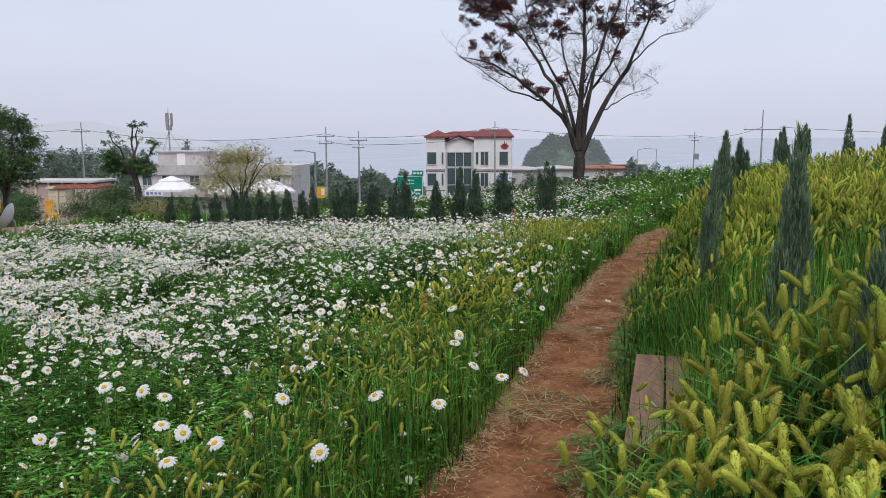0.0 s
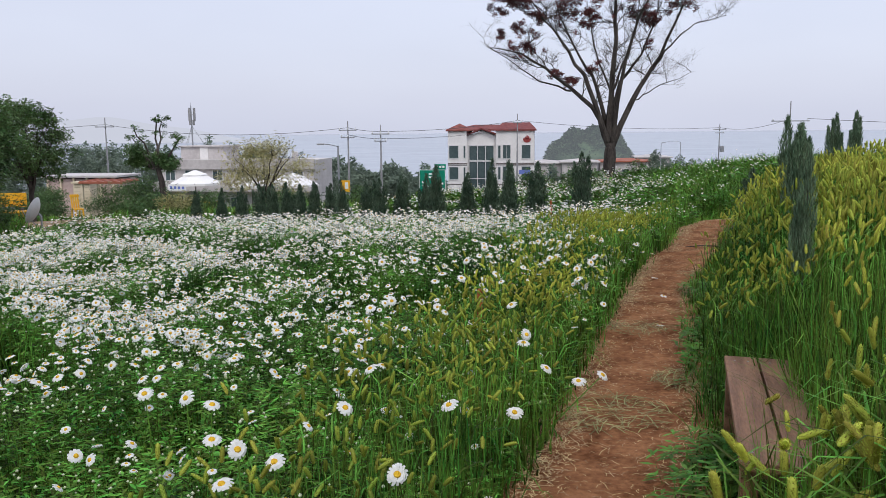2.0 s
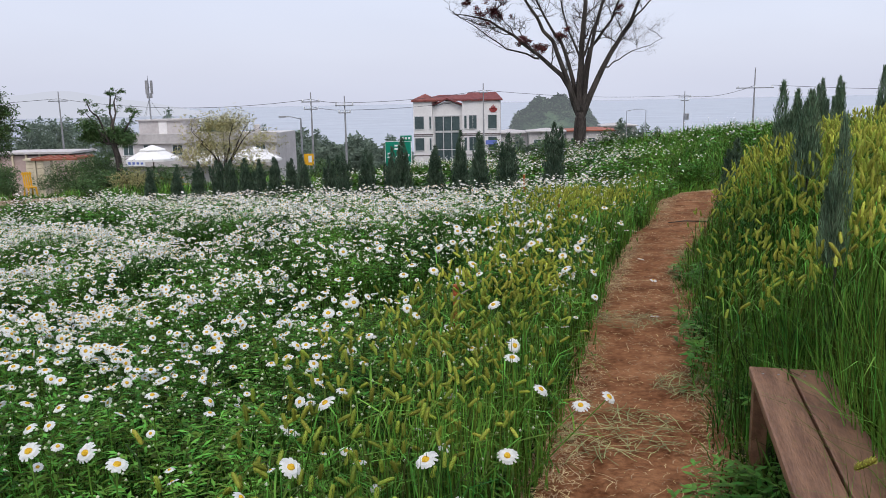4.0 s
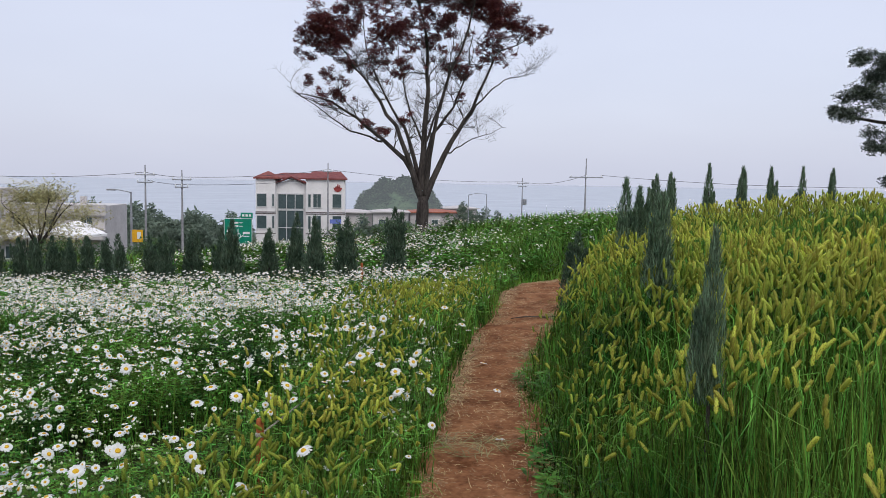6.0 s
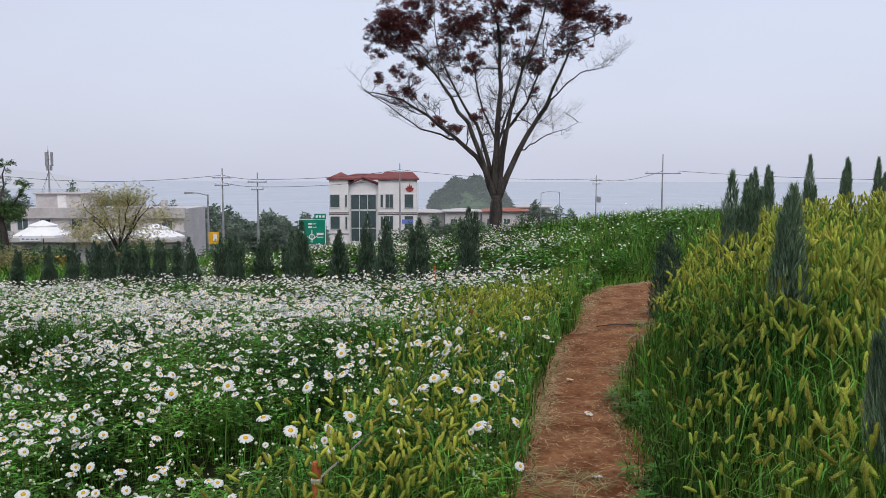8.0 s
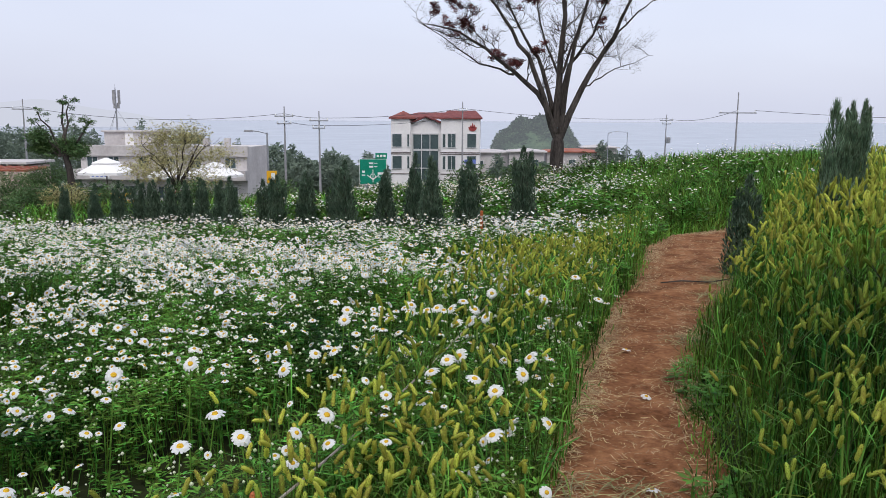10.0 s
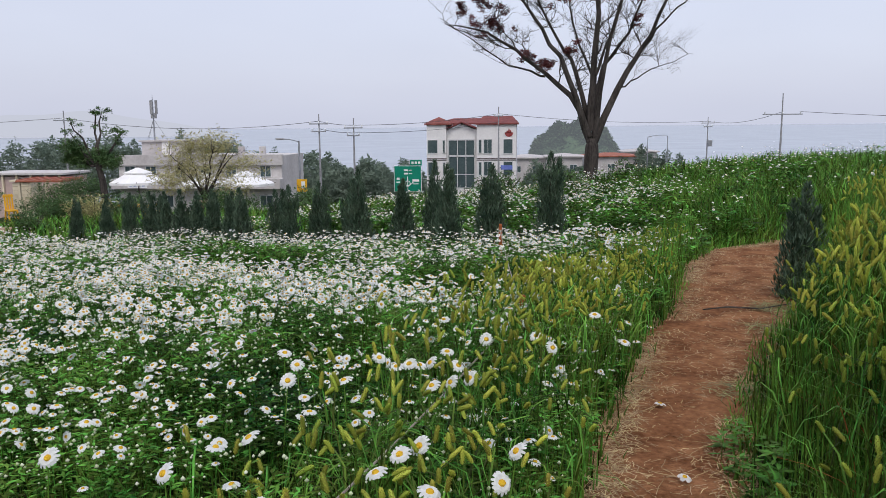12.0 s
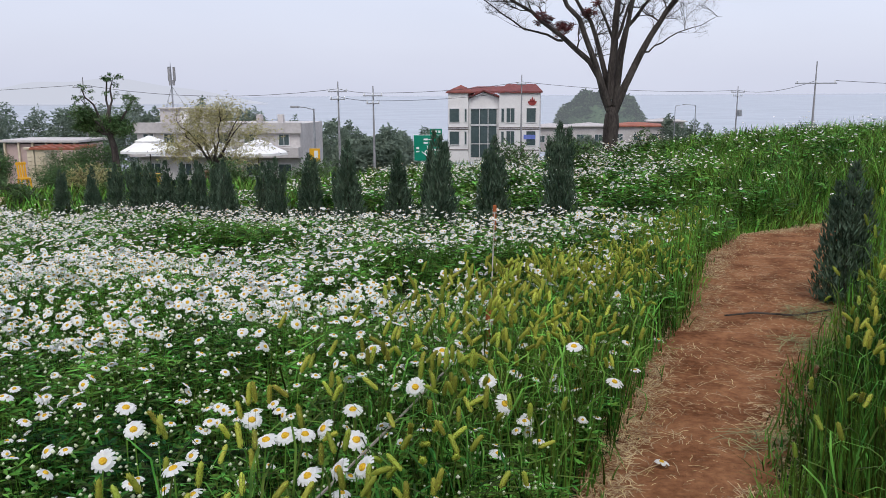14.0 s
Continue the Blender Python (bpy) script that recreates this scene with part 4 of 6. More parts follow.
    leaf_cloud("foliage", clumps, 300, 0.058, M_REDLEAF, ob, 3)
    return ob


great_tree()


def round_tree(x, y, height, spread, trunk_h, material, seed, label, leaf=0.16, per=26, clump_n=26, flat=0.7, lean=0.0, r_trunk=0.11, twig=0.4):
    r = random.Random(seed)
    z = float(ground(x, y))
    ob = thing("tree", x, y, z, label=label, category="tree")
    part("trunk", tube(limb_path([(0, 0, -0.2), (lean * 0.3, 0, trunk_h * 0.5), (lean, 0, trunk_h * 1.15)], 5, r, 0.03), [r_trunk * 1.3, r_trunk, r_trunk * 0.9, r_trunk * 0.8, r_trunk * 0.7, r_trunk * 0.5], 9), M_BARK, ob)
    tips, clumps = [], []
    mid = trunk_h + (height - trunk_h) * 0.5
    for k in range(7):
        a = k * math.tau / 7 + r.uniform(-.3, .3)
        e = Vector((math.cos(a) * spread * r.uniform(.4, .8) + lean, math.sin(a) * spread * r.uniform(.4, .8), r.uniform(mid, height * 0.92)))
        pts = limb_path([(lean * 0.8, 0, trunk_h * r.uniform(.7, 1.0)), tuple(Vector((lean, 0, trunk_h)).lerp(e, 0.5) + Vector((0, 0, 0.15))), tuple(e)], 6, r, 0.05)
        bm = tube(pts, [r_trunk * 0.55 * (1 - 0.13 * i) for i in range(7)], 6)
        twigs(bm, pts, r_trunk * 0.3, 2, r, tips, 0.6, spread * twig, 0.1, 5, 0.4)
        part("limb", bm, M_BARK, ob)
    for k in range(clump_n):
        a, q = r.uniform(0, math.tau), math.sqrt(r.random())
        h = r.random()
        rr = spread * (0.35 + 0.75 * math.sin(math.pi * (0.15 + 0.8 * h)))
        clumps.append((lean + math.cos(a) * q * rr * 0.85, math.sin(a) * q * rr * 0.85, trunk_h + (height - trunk_h) * (0.06 + 0.88 * h), spread * r.uniform(0.22, 0.4)))
    leaf_cloud("foliage", clumps, per, leaf, material, ob, seed)
    return ob


round_tree(-15.1, 20.0, 4.75, 1.9, 1.3, M_TREELEAF, 31, "leafy dark green broadleaf tree at the field edge", 0.085, 95, 60)
round_tree(-16.9, 26.0, 4.1, 1.55, 1.4, M_TREELEAF, 32, "round-crowned dark green tree beside a dirt yard", 0.085, 95, 50)
round_tree(-12.4, 36.0, 3.5, 2.2, 1.0, M_YELLOWLEAF, 33, "airy tree with pale yellow-green spring leaves", 0.07, 50, 44, lean=0.2, twig=0.26, r_trunk=0.09)


def cloud_pruned_tree():
    r = random.Random(8)
    x, y = -21.7, 45.0
    z = float(ground(x, y))
    ob = thing("pruned_tree", x, y, z, label="old pruned tree with stubby limbs and leafy tufts", category="tree")
    up = -1.8 - z
    bm = tube(limb_path([(0.2, 0, -0.2), (0.15, 0, up), (-0.1, 0, up + 1.6), (0.05, 0, up + 2.6)], 7, r, 0.04), [0.26, 0.21, 0.19, 0.17, 0.15, 0.13, 0.11, 0.07], 9)
    part("trunk", bm, M_BARK, ob)
    clumps = []
    for ex, ez, s in [(-1.75, 3.0, .16), (-1.2, 3.6, .16), (-0.15, 4.25, .2), (0.35, 4.0, .18), (1.25, 3.05, .26), (-1.3, 2.1, .55), (-0.7, 1.6, .5), (0.8, 1.6, .5), (0.3, 1.9, .45), (-1.6, 1.7, .4)]:
        pts = limb_path([(0, 0, up + 1.2), (ex * 0.45, r.uniform(-.3, .3), up + 1.2 + (ez - 1.2) * 0.4), (ex, r.uniform(-.5, .5), up + ez)], 6, r, 0.11)
        part("limb", tube(pts, [0.09, 0.075, 0.065, 0.06, 0.05, 0.04, 0.02], 7), M_BARK, ob)
        clumps += [(ex + r.uniform(-.2, .2), r.uniform(-.4, .4), up + ez + r.uniform(-.25, .2), s * r.uniform(.8, 1.3)) for q in range(4)]
        clumps += [(ex * 0.75 + r.uniform(-.2, .2), r.uniform(-.3, .3), up + 1.2 + (ez - 1.2) * 0.72 + r.uniform(-.2, .2), s * 0.8) for q in range(2)]
    leaf_cloud("foliage", clumps, 110, 0.09, M_TREELEAF, ob, 4)


cloud_pruned_tree()


def pine(x, y, base, seed, height, pads, label, trunk_line):
    r = random.Random(seed)
    ob = thing("pine_tree", x, y, base, label=label, category="tree")
    pts = limb_path(trunk_line, 10, r, 0.04)
    part("trunk", tube(pts, [0.20 - 0.014 * i for i in range(11)], 9), M_BARK, ob)
    clumps = []
    for px_, pz_, s in pads:
        near = min(pts, key=lambda q: (q - Vector((px_, 0, pz_ - 0.6))).length)
        e = Vector((px_, r.uniform(-.8, .8), pz_))
        part("limb", tube(limb_path([tuple(near), tuple(near.lerp(e, 0.5) + Vector((0, 0, -0.2))), tuple(e)], 5, r, 0.06), [0.11, 0.09, 0.07, 0.06, 0.05, 0.03], 6), M_BARK, ob)
        for q in range(5):
            clumps.append((e.x + r.uniform(-1, 1) * s, e.y + r.uniform(-1, 1) * s, e.z + r.uniform(-.25, .3) * s, s * r.uniform(.45, .75)))
    leaf_cloud("foliage", clumps, 190, 0.085, M_PINELEAF, ob, seed)


pine(23.0, 30, float(ground(23.0, 30)), 9, 8, [(-4.3, 4.2, .6), (-3.6, 4.9, .7), (-2.9, 3.6, .6), (-3.4, 3.0, .45), (-2.6, 5.6, .8), (-1.7, 5.0, .7), (-1.6, 6.2, .8), (-0.8, 5.6, .6), (-2.2, 4.3, .6), (-1.7, 2.0, .8), (-1.0, 1.7, .8), (-0.3, 1.9, .7), (-2.9, 4.6, .7), (-2.3, 3.3, .6), (-2.0, 5.6, .8), (0.4, 6.8, .7), (-3.2, 6.3, .7)],
     "dark dense pine leaning over the hilltop", [(0, 0, -1.0), (-0.2, 0, 1.0), (-0.5, 0, 3.0), (-1.1, 0, 4.2), (-1.2, 0, 6.0)])
pine(23.6, 31, float(ground(23.6, 31)), 10, 9, [(1.0, 8.5, .8), (-0.3, 9.0, .8), (2.0, 7.4, .8), (0.4, 9.8, .9)],
     "tall pine with a bare curved trunk", [(0, 0, -1.0), (-0.3, 0, 3.0), (0.2, 0, 5.5), (0.5, 0, 9.0)])


def shrub(x, y, height, spread, material, seed, label):
    r = random.Random(seed)
    ob = thing("shrub", x, y, float(ground(x, y)), label=label, category="shrub", group="garden shrubs")
    clumps = []
    for k in range(5):
        a = r.uniform(0, 6.28)
        bm = tube([(0, 0, -0.05), (math.cos(a) * spread * .3, math.sin(a) * spread * .3, height * .5), (math.cos(a) * spread * .6, math.sin(a) * spread * .6, height * .85)], [0.02, 0.014, 0.006], 5)
        part("stem", bm, M_BARK, ob)
        clumps.append((math.cos(a) * spread * .55, math.sin(a) * spread * .55, height * r.uniform(.3, .8), spread * r.uniform(.35, .55)))
    leaf_cloud("foliage", clumps + [(0, 0, height * .75, spread * .5), (0, 0, height * .35, spread * .6)], 110, 0.07, material, ob, seed)


shrub(-12.6, 28.2, 1.0, 0.9, M_YELLOWLEAF, 41, "pale variegated garden shrub beside the dirt yard")
shrub(-15.6, 21.6, 0.9, 1.0, M_TREELEAF, 42, "low dark green shrub under the trees")
shrub(-17.5, 23.0, 1.2, 1.3, M_TREELEAF, 43, "spreading dark green shrub at the yard edge")
shrub(-11.6, 23.4, 0.6, 0.6, M_TREELEAF, 44, "small clipped green bush by the flowers")
shrub(-11.8, 28.5, 0.9, 1.2, M_TREELEAF, 45, "dark green bush behind the flower field")
shrub(-14.4, 31.0, 1.0, 1.5, M_TREELEAF, 46, "wide green bush in front of the tents")
shrub(-9.6, 31.5, 0.9, 1.4, M_TREELEAF, 47, "wide green bush near the pale tree")
shrub(-6.5, 30.5, 0.8, 1.2, M_TREELEAF, 48, "low green bush behind the junipers")
shrub(1.4, 22.8, 1.0, 0.9, M_TREELEAF, 49, "dark green bush beside the tree trunk")
shrub(3.3, 25.2, 0.8, 0.5, M_TREELEAF, 50, "small dark bush at the foot of the tree")
shrub(0.2, 24.0, 0.9, 0.9, M_TREELEAF, 51, "dark green bush among the daisies")
shrub(-16.2, 31.8, 0.8, 0.9, M_TREELEAF, 55, "low leafy green bush beside the shelter")
shrub(-15.2, 30.6, 0.9, 0.8, M_TREELEAF, 56, "small green shrub behind the dirt yard")
shrub(-26.4, 47.5, 2.3, 1.8, M_TREELEAF, 58, "green bush in front of the cream hut")
shrub(-24.2, 46.8, 2.5, 2.0, M_TREELEAF, 59, "leafy bush in front of the long shed")
shrub(-30.3, 47.5, 2.2, 1.6, M_TREELEAF, 60, "green bush in front of the pale shed")
shrub(-32.0, 49.5, 2.3, 1.8, M_TREELEAF, 61, "leafy bush beside the pale shed")
shrub(-25.6, 39.5, 1.1, 1.5, M_TREELEAF, 57, "broad dark hedge bush beside the cream hut")
shrub(-19.3, 27.5, 1.3, 1.4, M_TREELEAF, 53, "dark green bush behind the dirt yard")
shrub(-16.8, 33.5, 1.0, 1.2, M_TREELEAF, 54, "green bush behind the yellow chair")


# ---- bench, posts and rope ----
def plank_bench():
    bx, by, ang = 1.355, 3.84, -10.0
    ob = thing("bench", bx, by, float(ground(bx - 0.3, by)) + 0.0, ang, label="low brown bench of two weathered planks beside the path", category="bench")
    for s in (-1, 1):
        part("plank", box(s * 0.079, 0, 0.405, 0.148, 1.34, 0.036, 0.006), M_WOOD, ob)
    for e in (-1, 1):
        for s in (-1, 1):
            part("leg", box(s * 0.115, e * 0.58, 0.19, 0.06, 0.075, 0.39, 0.005), M_WOOD, ob)
        part("crosspiece", box(0, e * 0.58, 0.362, 0.285, 0.05, 0.045, 0.004), M_WOOD, ob)
    for s in (-1, 1):
        for e in (-0.58, 0.58):
            for k in (-0.03, 0.03):
                part("nail", lathe([(0.005, 0), (0.005, 0.003), (0.001, 0.004)], 8), M_STEEL, ob).matrix_basis = pose(s * 0.079 + k, e, 0.422)
    return ob


plank_bench()


def rope_post(x, y, top, tilt):
    z = float(ground(x, y))
    ob = thing("rope_post", x, y, z, label="short rusty orange post carrying a grey rope", category="post", group="posts along the path")
    ob.matrix_basis = pose(x, y, z, tilt, 0, 0)
    h = top - z
    part("stake", lathe([(0.018, -0.1), (0.018, h - 0.010), (0.014, h)], 10), M_RUST, ob)
    part("rope_knot", lathe([(0.018, h - 0.085), (0.022, h - 0.08), (0.022, h - 0.068), (0.018, h - 0.063)], 10), M_ROPE, ob, "grey rope wound round the stake")
    return Vector((x, y, top - 0.075))


post_tops = [rope_post(0.02, 5.62, 0.52, 0), rope_post(0.83, 9.3, 0.50, 3), rope_post(0.56, 13.3, 0.42, -2)]
for a, b in zip(post_tops, post_tops[1:]):
    pts = [a.lerp(b, i / 12) - Vector((0, 0, 0.06 * (1 - (2 * i / 12 - 1) ** 2))) for i in range(13)]
    tagged(mesh_object("rope", tube(pts, 0.005, 6), M_ROPE), "slack grey rope hanging between the rusty posts", "rope", group="ropes along the path")

twig = tagged(mesh_object("fallen_twig", tube([(2.25, 11.0, 0.03), (2.45, 11.04, 0.045), (2.7, 11.02, 0.04), (2.95, 11.12, 0.06)], [0.006, 0.008, 0.007, 0.004], 6), M_BARK), "thin dark twig lying across the earth path", "twig")


# ---- white house ----
def window(parent, x, z, w, h, y=0.0, bars=1):
    """A window set into a wall whose face is at y."""
    ob = new("window")
    ob.parent = parent
    part("pane", box(x, y - 0.012, z, w - 0.04, 0.03, h - 0.04), M_GLASS, ob)
    bm = box(x, y - 0.035, z + h / 2, w + 0.1, 0.09, 0.07, 0.01)
    box(x, y - 0.045, z - h / 2, w + 0.1, 0.11, 0.07, 0.01, bm)
    for s in (-1, 1):
        box(x + s * w / 2, y - 0.035, z, 0.07, 0.09, h, 0.01, bm)
    for k in range(bars):
        box(x - w / 2 + w * (k + 1) / (bars + 1), y - 0.035, z, 0.04, 0.05, h, 0.0, bm)
    part("frame", bm, M_FRAME, ob)
    return ob


def hip_roof(x0, x1, y0, y1, z, h, over=0.3, ridge=None):
    bm = bmesh.new()
    x0, x1, y0, y1 = x0 - over, x1 + over, y0 - over, y1 + over
    ym = (y0 + y1) / 2
    r = ridge if ridge is not None else max(0.0, (x1 - x0) - (y1 - y0)) / 2
    xm = (x0 + x1) / 2
    lo = [bm.verts.new(p) for p in ((x0, y0, z - 0.18), (x1, y0, z - 0.18), (x1, y1, z - 0.18), (x0, y1, z - 0.18))]
    e = [bm.verts.new(p) for p in ((x0, y0, z), (x1, y0, z), (x1, y1, z), (x0, y1, z))]
    a, b = bm.verts.new((xm - max(r, 0.05), ym, z + h)), bm.verts.new((xm + max(r, 0.05), ym, z + h))
    bm.faces.new(lo[::-1])
    for k in range(4):
        bm.faces.new((lo[k], lo[(k + 1) % 4], e[(k + 1) % 4], e[k]))
    bm.faces.new((e[0], e[1], b, a)), bm.faces.new((e[1], e[2], b)), bm.faces.new((e[2], e[3], a, b)), bm.faces.new((e[3], e[0], a))
    return bm


def white_house():
    """Two storeys, two wings with hipped roofs and a gabled glass front between them."""
    w = 10.5
    ob = thing("house", -5.8, 99.0, -6.6, label="white two-storey house with red tiled roofs and glass front", category="house")
    E_ = 8.15   # eaves over the footing
    part("wall", box(-w / 2 + 1.15, 4.0, E_ / 2, 2.3, 8.0, E_), M_WHITEWALL, ob)
    part("wall", box(w / 2 - 2.3, 4.0, E_ / 2, 4.6, 8.0, E_), M_WHITEWALL, ob)
    front = bmesh.new()
    gx0, gx1, gt = -2.95, 0.65, 7.35
    v = [(gx0, 0.7, 0), (gx1, 0.7, 0), (gx1, 0.7, gt), ((gx0 + gx1) / 2, 0.7, gt + 0.7), (gx0, 0.7, gt)]
    fv = [front.verts.new(p) for p in v]
    bv = [front.verts.new((p[0], 7.5, p[2])) for p in v]
    front.faces.new(fv), front.faces.new(bv[::-1])
    for k in range(5):
        front.faces.new((fv[k], bv[k], bv[(k + 1) % 5], fv[(k + 1) % 5]))
    part("wall", front, M_WHITEWALL, ob)
    part("roof", hip_roof(-w / 2, -w / 2 + 2.6, 0, 3.2, E_, 0.75, 0.25), M_REDTILE, ob)
    part("roof", hip_roof(0.75, w / 2, 0, 6.0, E_, 0.85, 0.25, 1.7), M_REDTILE, ob)
    part("roof", hip_roof(-w / 2 + 0.4, w / 2 - 0.6, 3.2, 8.0, E_ + 0.02, 0.6, 0.2), M_REDTILE, ob)
    gable = bmesh.new()
    mid = (gx0 + gx1) / 2
    for s in (-1, 1):
        q = [(mid, 0.2, gt + 1.0), (mid + s * 2.5, 0.2, gt - 0.02), (mid + s * 2.5, 3.2, gt - 0.02), (mid, 3.2, gt + 1.0)]
        up_, dn = [gable.verts.new(p) for p in q], [gable.verts.new((p[0], p[1], p[2] - 0.16)) for p in q]
        gable.faces.new(up_), gable.faces.new(dn[::-1])
        for k in range(4):
            gable.faces.new((up_[k], dn[k], dn[(k + 1) % 4], up_[(k + 1) % 4]))
    part("gable_roof", gable, M_REDTILE, ob)
    glass = new("glass_front")
    glass.parent = ob
    for i in range(3):
        for k, (za, zb) in enumerate([(0.6, 2.1), (2.2, 4.2), (4.45, 6.15)]):
            part("pane", box(-2.68 + 1.0 * i + 0.5, 0.66, (za + zb) / 2, 0.96, 0.05, zb - za), M_GLASS, glass)
    fr = box(-1.18, 0.62, 4.32, 3.2, 0.14, 0.2)
    for x in (-2.72, -1.68, -0.68, 0.34):
        box(x, 0.62, 3.4, 0.08, 0.14, 5.7, 0, fr)
    box(-1.18, 0.62, 6.22, 3.2, 0.16, 0.12, 0, fr)
    box(-1.18, 0.62, 2.15, 3.2, 0.12, 0.08, 0, fr)
    part("frame", fr, M_FRAME, glass)
    for z in (5.45, 2.85):
        window(ob, -4.55, z, 1.15, 1.55, bars=0)
        window(ob, -3.22, z, 0.26, 1.5, bars=0)
        window(ob, 1.05, z, 0.34, 1.55, bars=0)
        window(ob, 1.95, z, 0.95, 1.65)
        window(ob, 4.3, z, 1.08, 1.65, bars=0)
    for z in (4.05, 3.86, 1.5):
        part("band", box(-w / 2 + 1.15, -0.02, z, 2.36, 0.08, 0.10, 0.01), M_DARKTRIM, ob)
        part("band", box(w / 2 - 2.3, -0.02, z, 4.66, 0.08, 0.10, 0.01), M_DARKTRIM, ob)
    part("banner", box(4.15, -0.08, 3.0, 1.35, 0.03, 0.5, 0.01), M_BLUE, ob, "blue banner with pale lettering")
    em = bmesh.new()
    arc = [(0.5 * math.cos(math.pi + i * math.pi / 10), 0.5 * math.sin(math.pi + i * math.pi / 10)) for i in range(11)]
    f0, f1 = [em.verts.new((x, 0, z)) for x, z in arc], [em.verts.new((x, -0.06, z)) for x, z in arc]
    em.faces.new(f0), em.faces.new(f1[::-1])
    for k in range(11):
        em.faces.new((f0[k], f1[k], f1[(k + 1) % 11], f0[(k + 1) % 11]))
    emblem = part("emblem", em, M_LOGO, ob, "dark red bowl-shaped emblem")
    emblem.matrix_basis = pose(4.4, -0.02, 7.05)
    for k, (dx, hh) in enumerate([(-0.2, 0.35), (0, 0.6), (0.2, 0.42)]):
        part("flame", lathe([(0.02, 0), (0.11, 0.12), (0.07, hh * 0.7), (0.01, hh)], 8), M_LOGO, ob).matrix_basis = pose(4.4 + dx, -0.06, 6.95)


white_house()


# ---- grey building with the antenna mast ----
def grey_building():
    ob = thing("apartment_building", -28.9, 75.0, -6.9, label="weathered grey two-storey building with flat roofs and balcony", category="building")
    part("wall", box(0, 3.5, 2.85, 15.4, 7, 5.7), M_PALEWALL, ob)
    part("parapet", box(0, -0.15, 5.35, 15.8, 0.35, 0.95, 0.02), M_GREYWALL, ob)
    part("balcony", box(0, -0.6, 3.25, 15.8, 1.3, 0.9, 0.02), M_GREYWALL, ob, "grey balcony front")
    part("rooftop_room", box(-4.1, 4, 6.35, 4.4, 4.2, 1.3), M_GREYWALL, ob)
    part("roof", box(-4.1, 4, 7.05, 4.8, 4.6, 0.14, 0.02), M_GREYWALL, ob)
    part("door", box(-3.9, 1.88, 6.35, 0.8, 0.06, 1.2), M_WHITEWALL, ob)
    for x in (-6.6, -4.6, -1.8, 0.6, 3.0, 6.2):
        window(ob, x, 4.3, 1.0, 1.0, 0.0)
    for x in (-6.2, -3.2, 0, 3.2, 6.2):
        window(ob, x, 1.6, 1.2, 1.1, 0.0)
    part("banner", box(-5.4, -1.28, 3.2, 1.8, 0.04, 0.6), M_SIGNWHITE, ob, "white banner with blue lettering")
    for k in range(4):
        part("lettering", box(-6.0 + k * 0.4, -1.31, 3.2, 0.24, 0.012, 0.3), M_BLUE, ob)
    for x in (-1.6, 3.5, 5.5):
        part("vent_box", box(x, 1.5, 6.1, 0.5, 0.5, 0.8, 0.02), M_GREYWALL, ob)
    mast = thing("antenna_mast", -34.6, 78.4, 0.2, label="slim steel antenna mast with grey panels on a roof", category="antenna")
    part("pole", tube([(0, 0, 0), (0, 0, 3.9)], [0.09, 0.05], 8), M_STEEL, mast)
    part("spike", tube([(0, 0, 3.9), (0, 0, 4.3)], [0.03, 0.01], 6), M_STEEL, mast)
    for a in range(3):
        c, s = math.cos(a * 2.1 + 0.5), math.sin(a * 2.1 + 0.5)
        part("panel", box(c * 0.30, s * 0.30, 3.1, 0.22, 0.14, 1.3, 0.03), M_CONCRETE, mast)
        part("bracket", tube([(0, 0, 3.1), (c * 0.3, s * 0.3, 3.1)], 0.03, 5), M_STEEL, mast)
        part("radio_box", box(c * 0.2, s * 0.2, 2.3, 0.2, 0.16, 0.5, 0.02), M_CONCRETE, mast)
        part("guy_wire", tube([(0, 0, 2.0), (c * 1.2, s * 1.2, 0.0)], 0.012, 4), M_WIRE, mast)


grey_building()


def parasol(x, y, apex, eave, half, label, base=None, grp="white garden tents"):
    z = float(ground(x, y)) if base is None else base
    ob = thing("parasol", x, y, z, label=label, category="parasol", group=grp)
    a, e = apex - z, eave - z
    mid = e + (a - e) * 0.62

    def tier(z0, z1, r0, r1, flap):
        """A thin eight-sided canvas shell with a short hanging flap."""
        mid_r, mid_z = (r0 + r1) / 2, (z0 + z1) / 2 - 0.04 * (z1 - z0)
        return lathe([(r0 - 0.01, z0 - flap), (r0, z0 - flap), (r0, z0), (mid_r, mid_z), (r1, z1), (r1, z1 - 0.02), (mid_r, mid_z - 0.02), (r0 - 0.015, z0 - 0.02), (r0 - 0.012, z0 - flap + 0.002)], 8)

    part("canopy", tier(e, mid, half, half * 0.42, 0.12), M_CANVAS, ob)
    part("vent_cap", tier(mid + 0.03, a, half * 0.5, half * 0.04, 0.06), M_CANVAS, ob)
    part("pole", tube([(0, 0, 0), (0, 0, a)], 0.035, 8), M_DARKTRIM, ob)
    for k in range(8):
        an = (k + .5) * math.tau / 8
        part("rib", tube([(0, 0, mid - 0.03), (half * math.cos(an), half * math.sin(an), e - 0.02)], 0.013, 4), M_DARKTRIM, ob)
    part("base_plate", lathe([(0.35, 0), (0.35, 0.05), (0.06, 0.08), (0.05, 0.2)], 12), M_CONCRETE, ob)


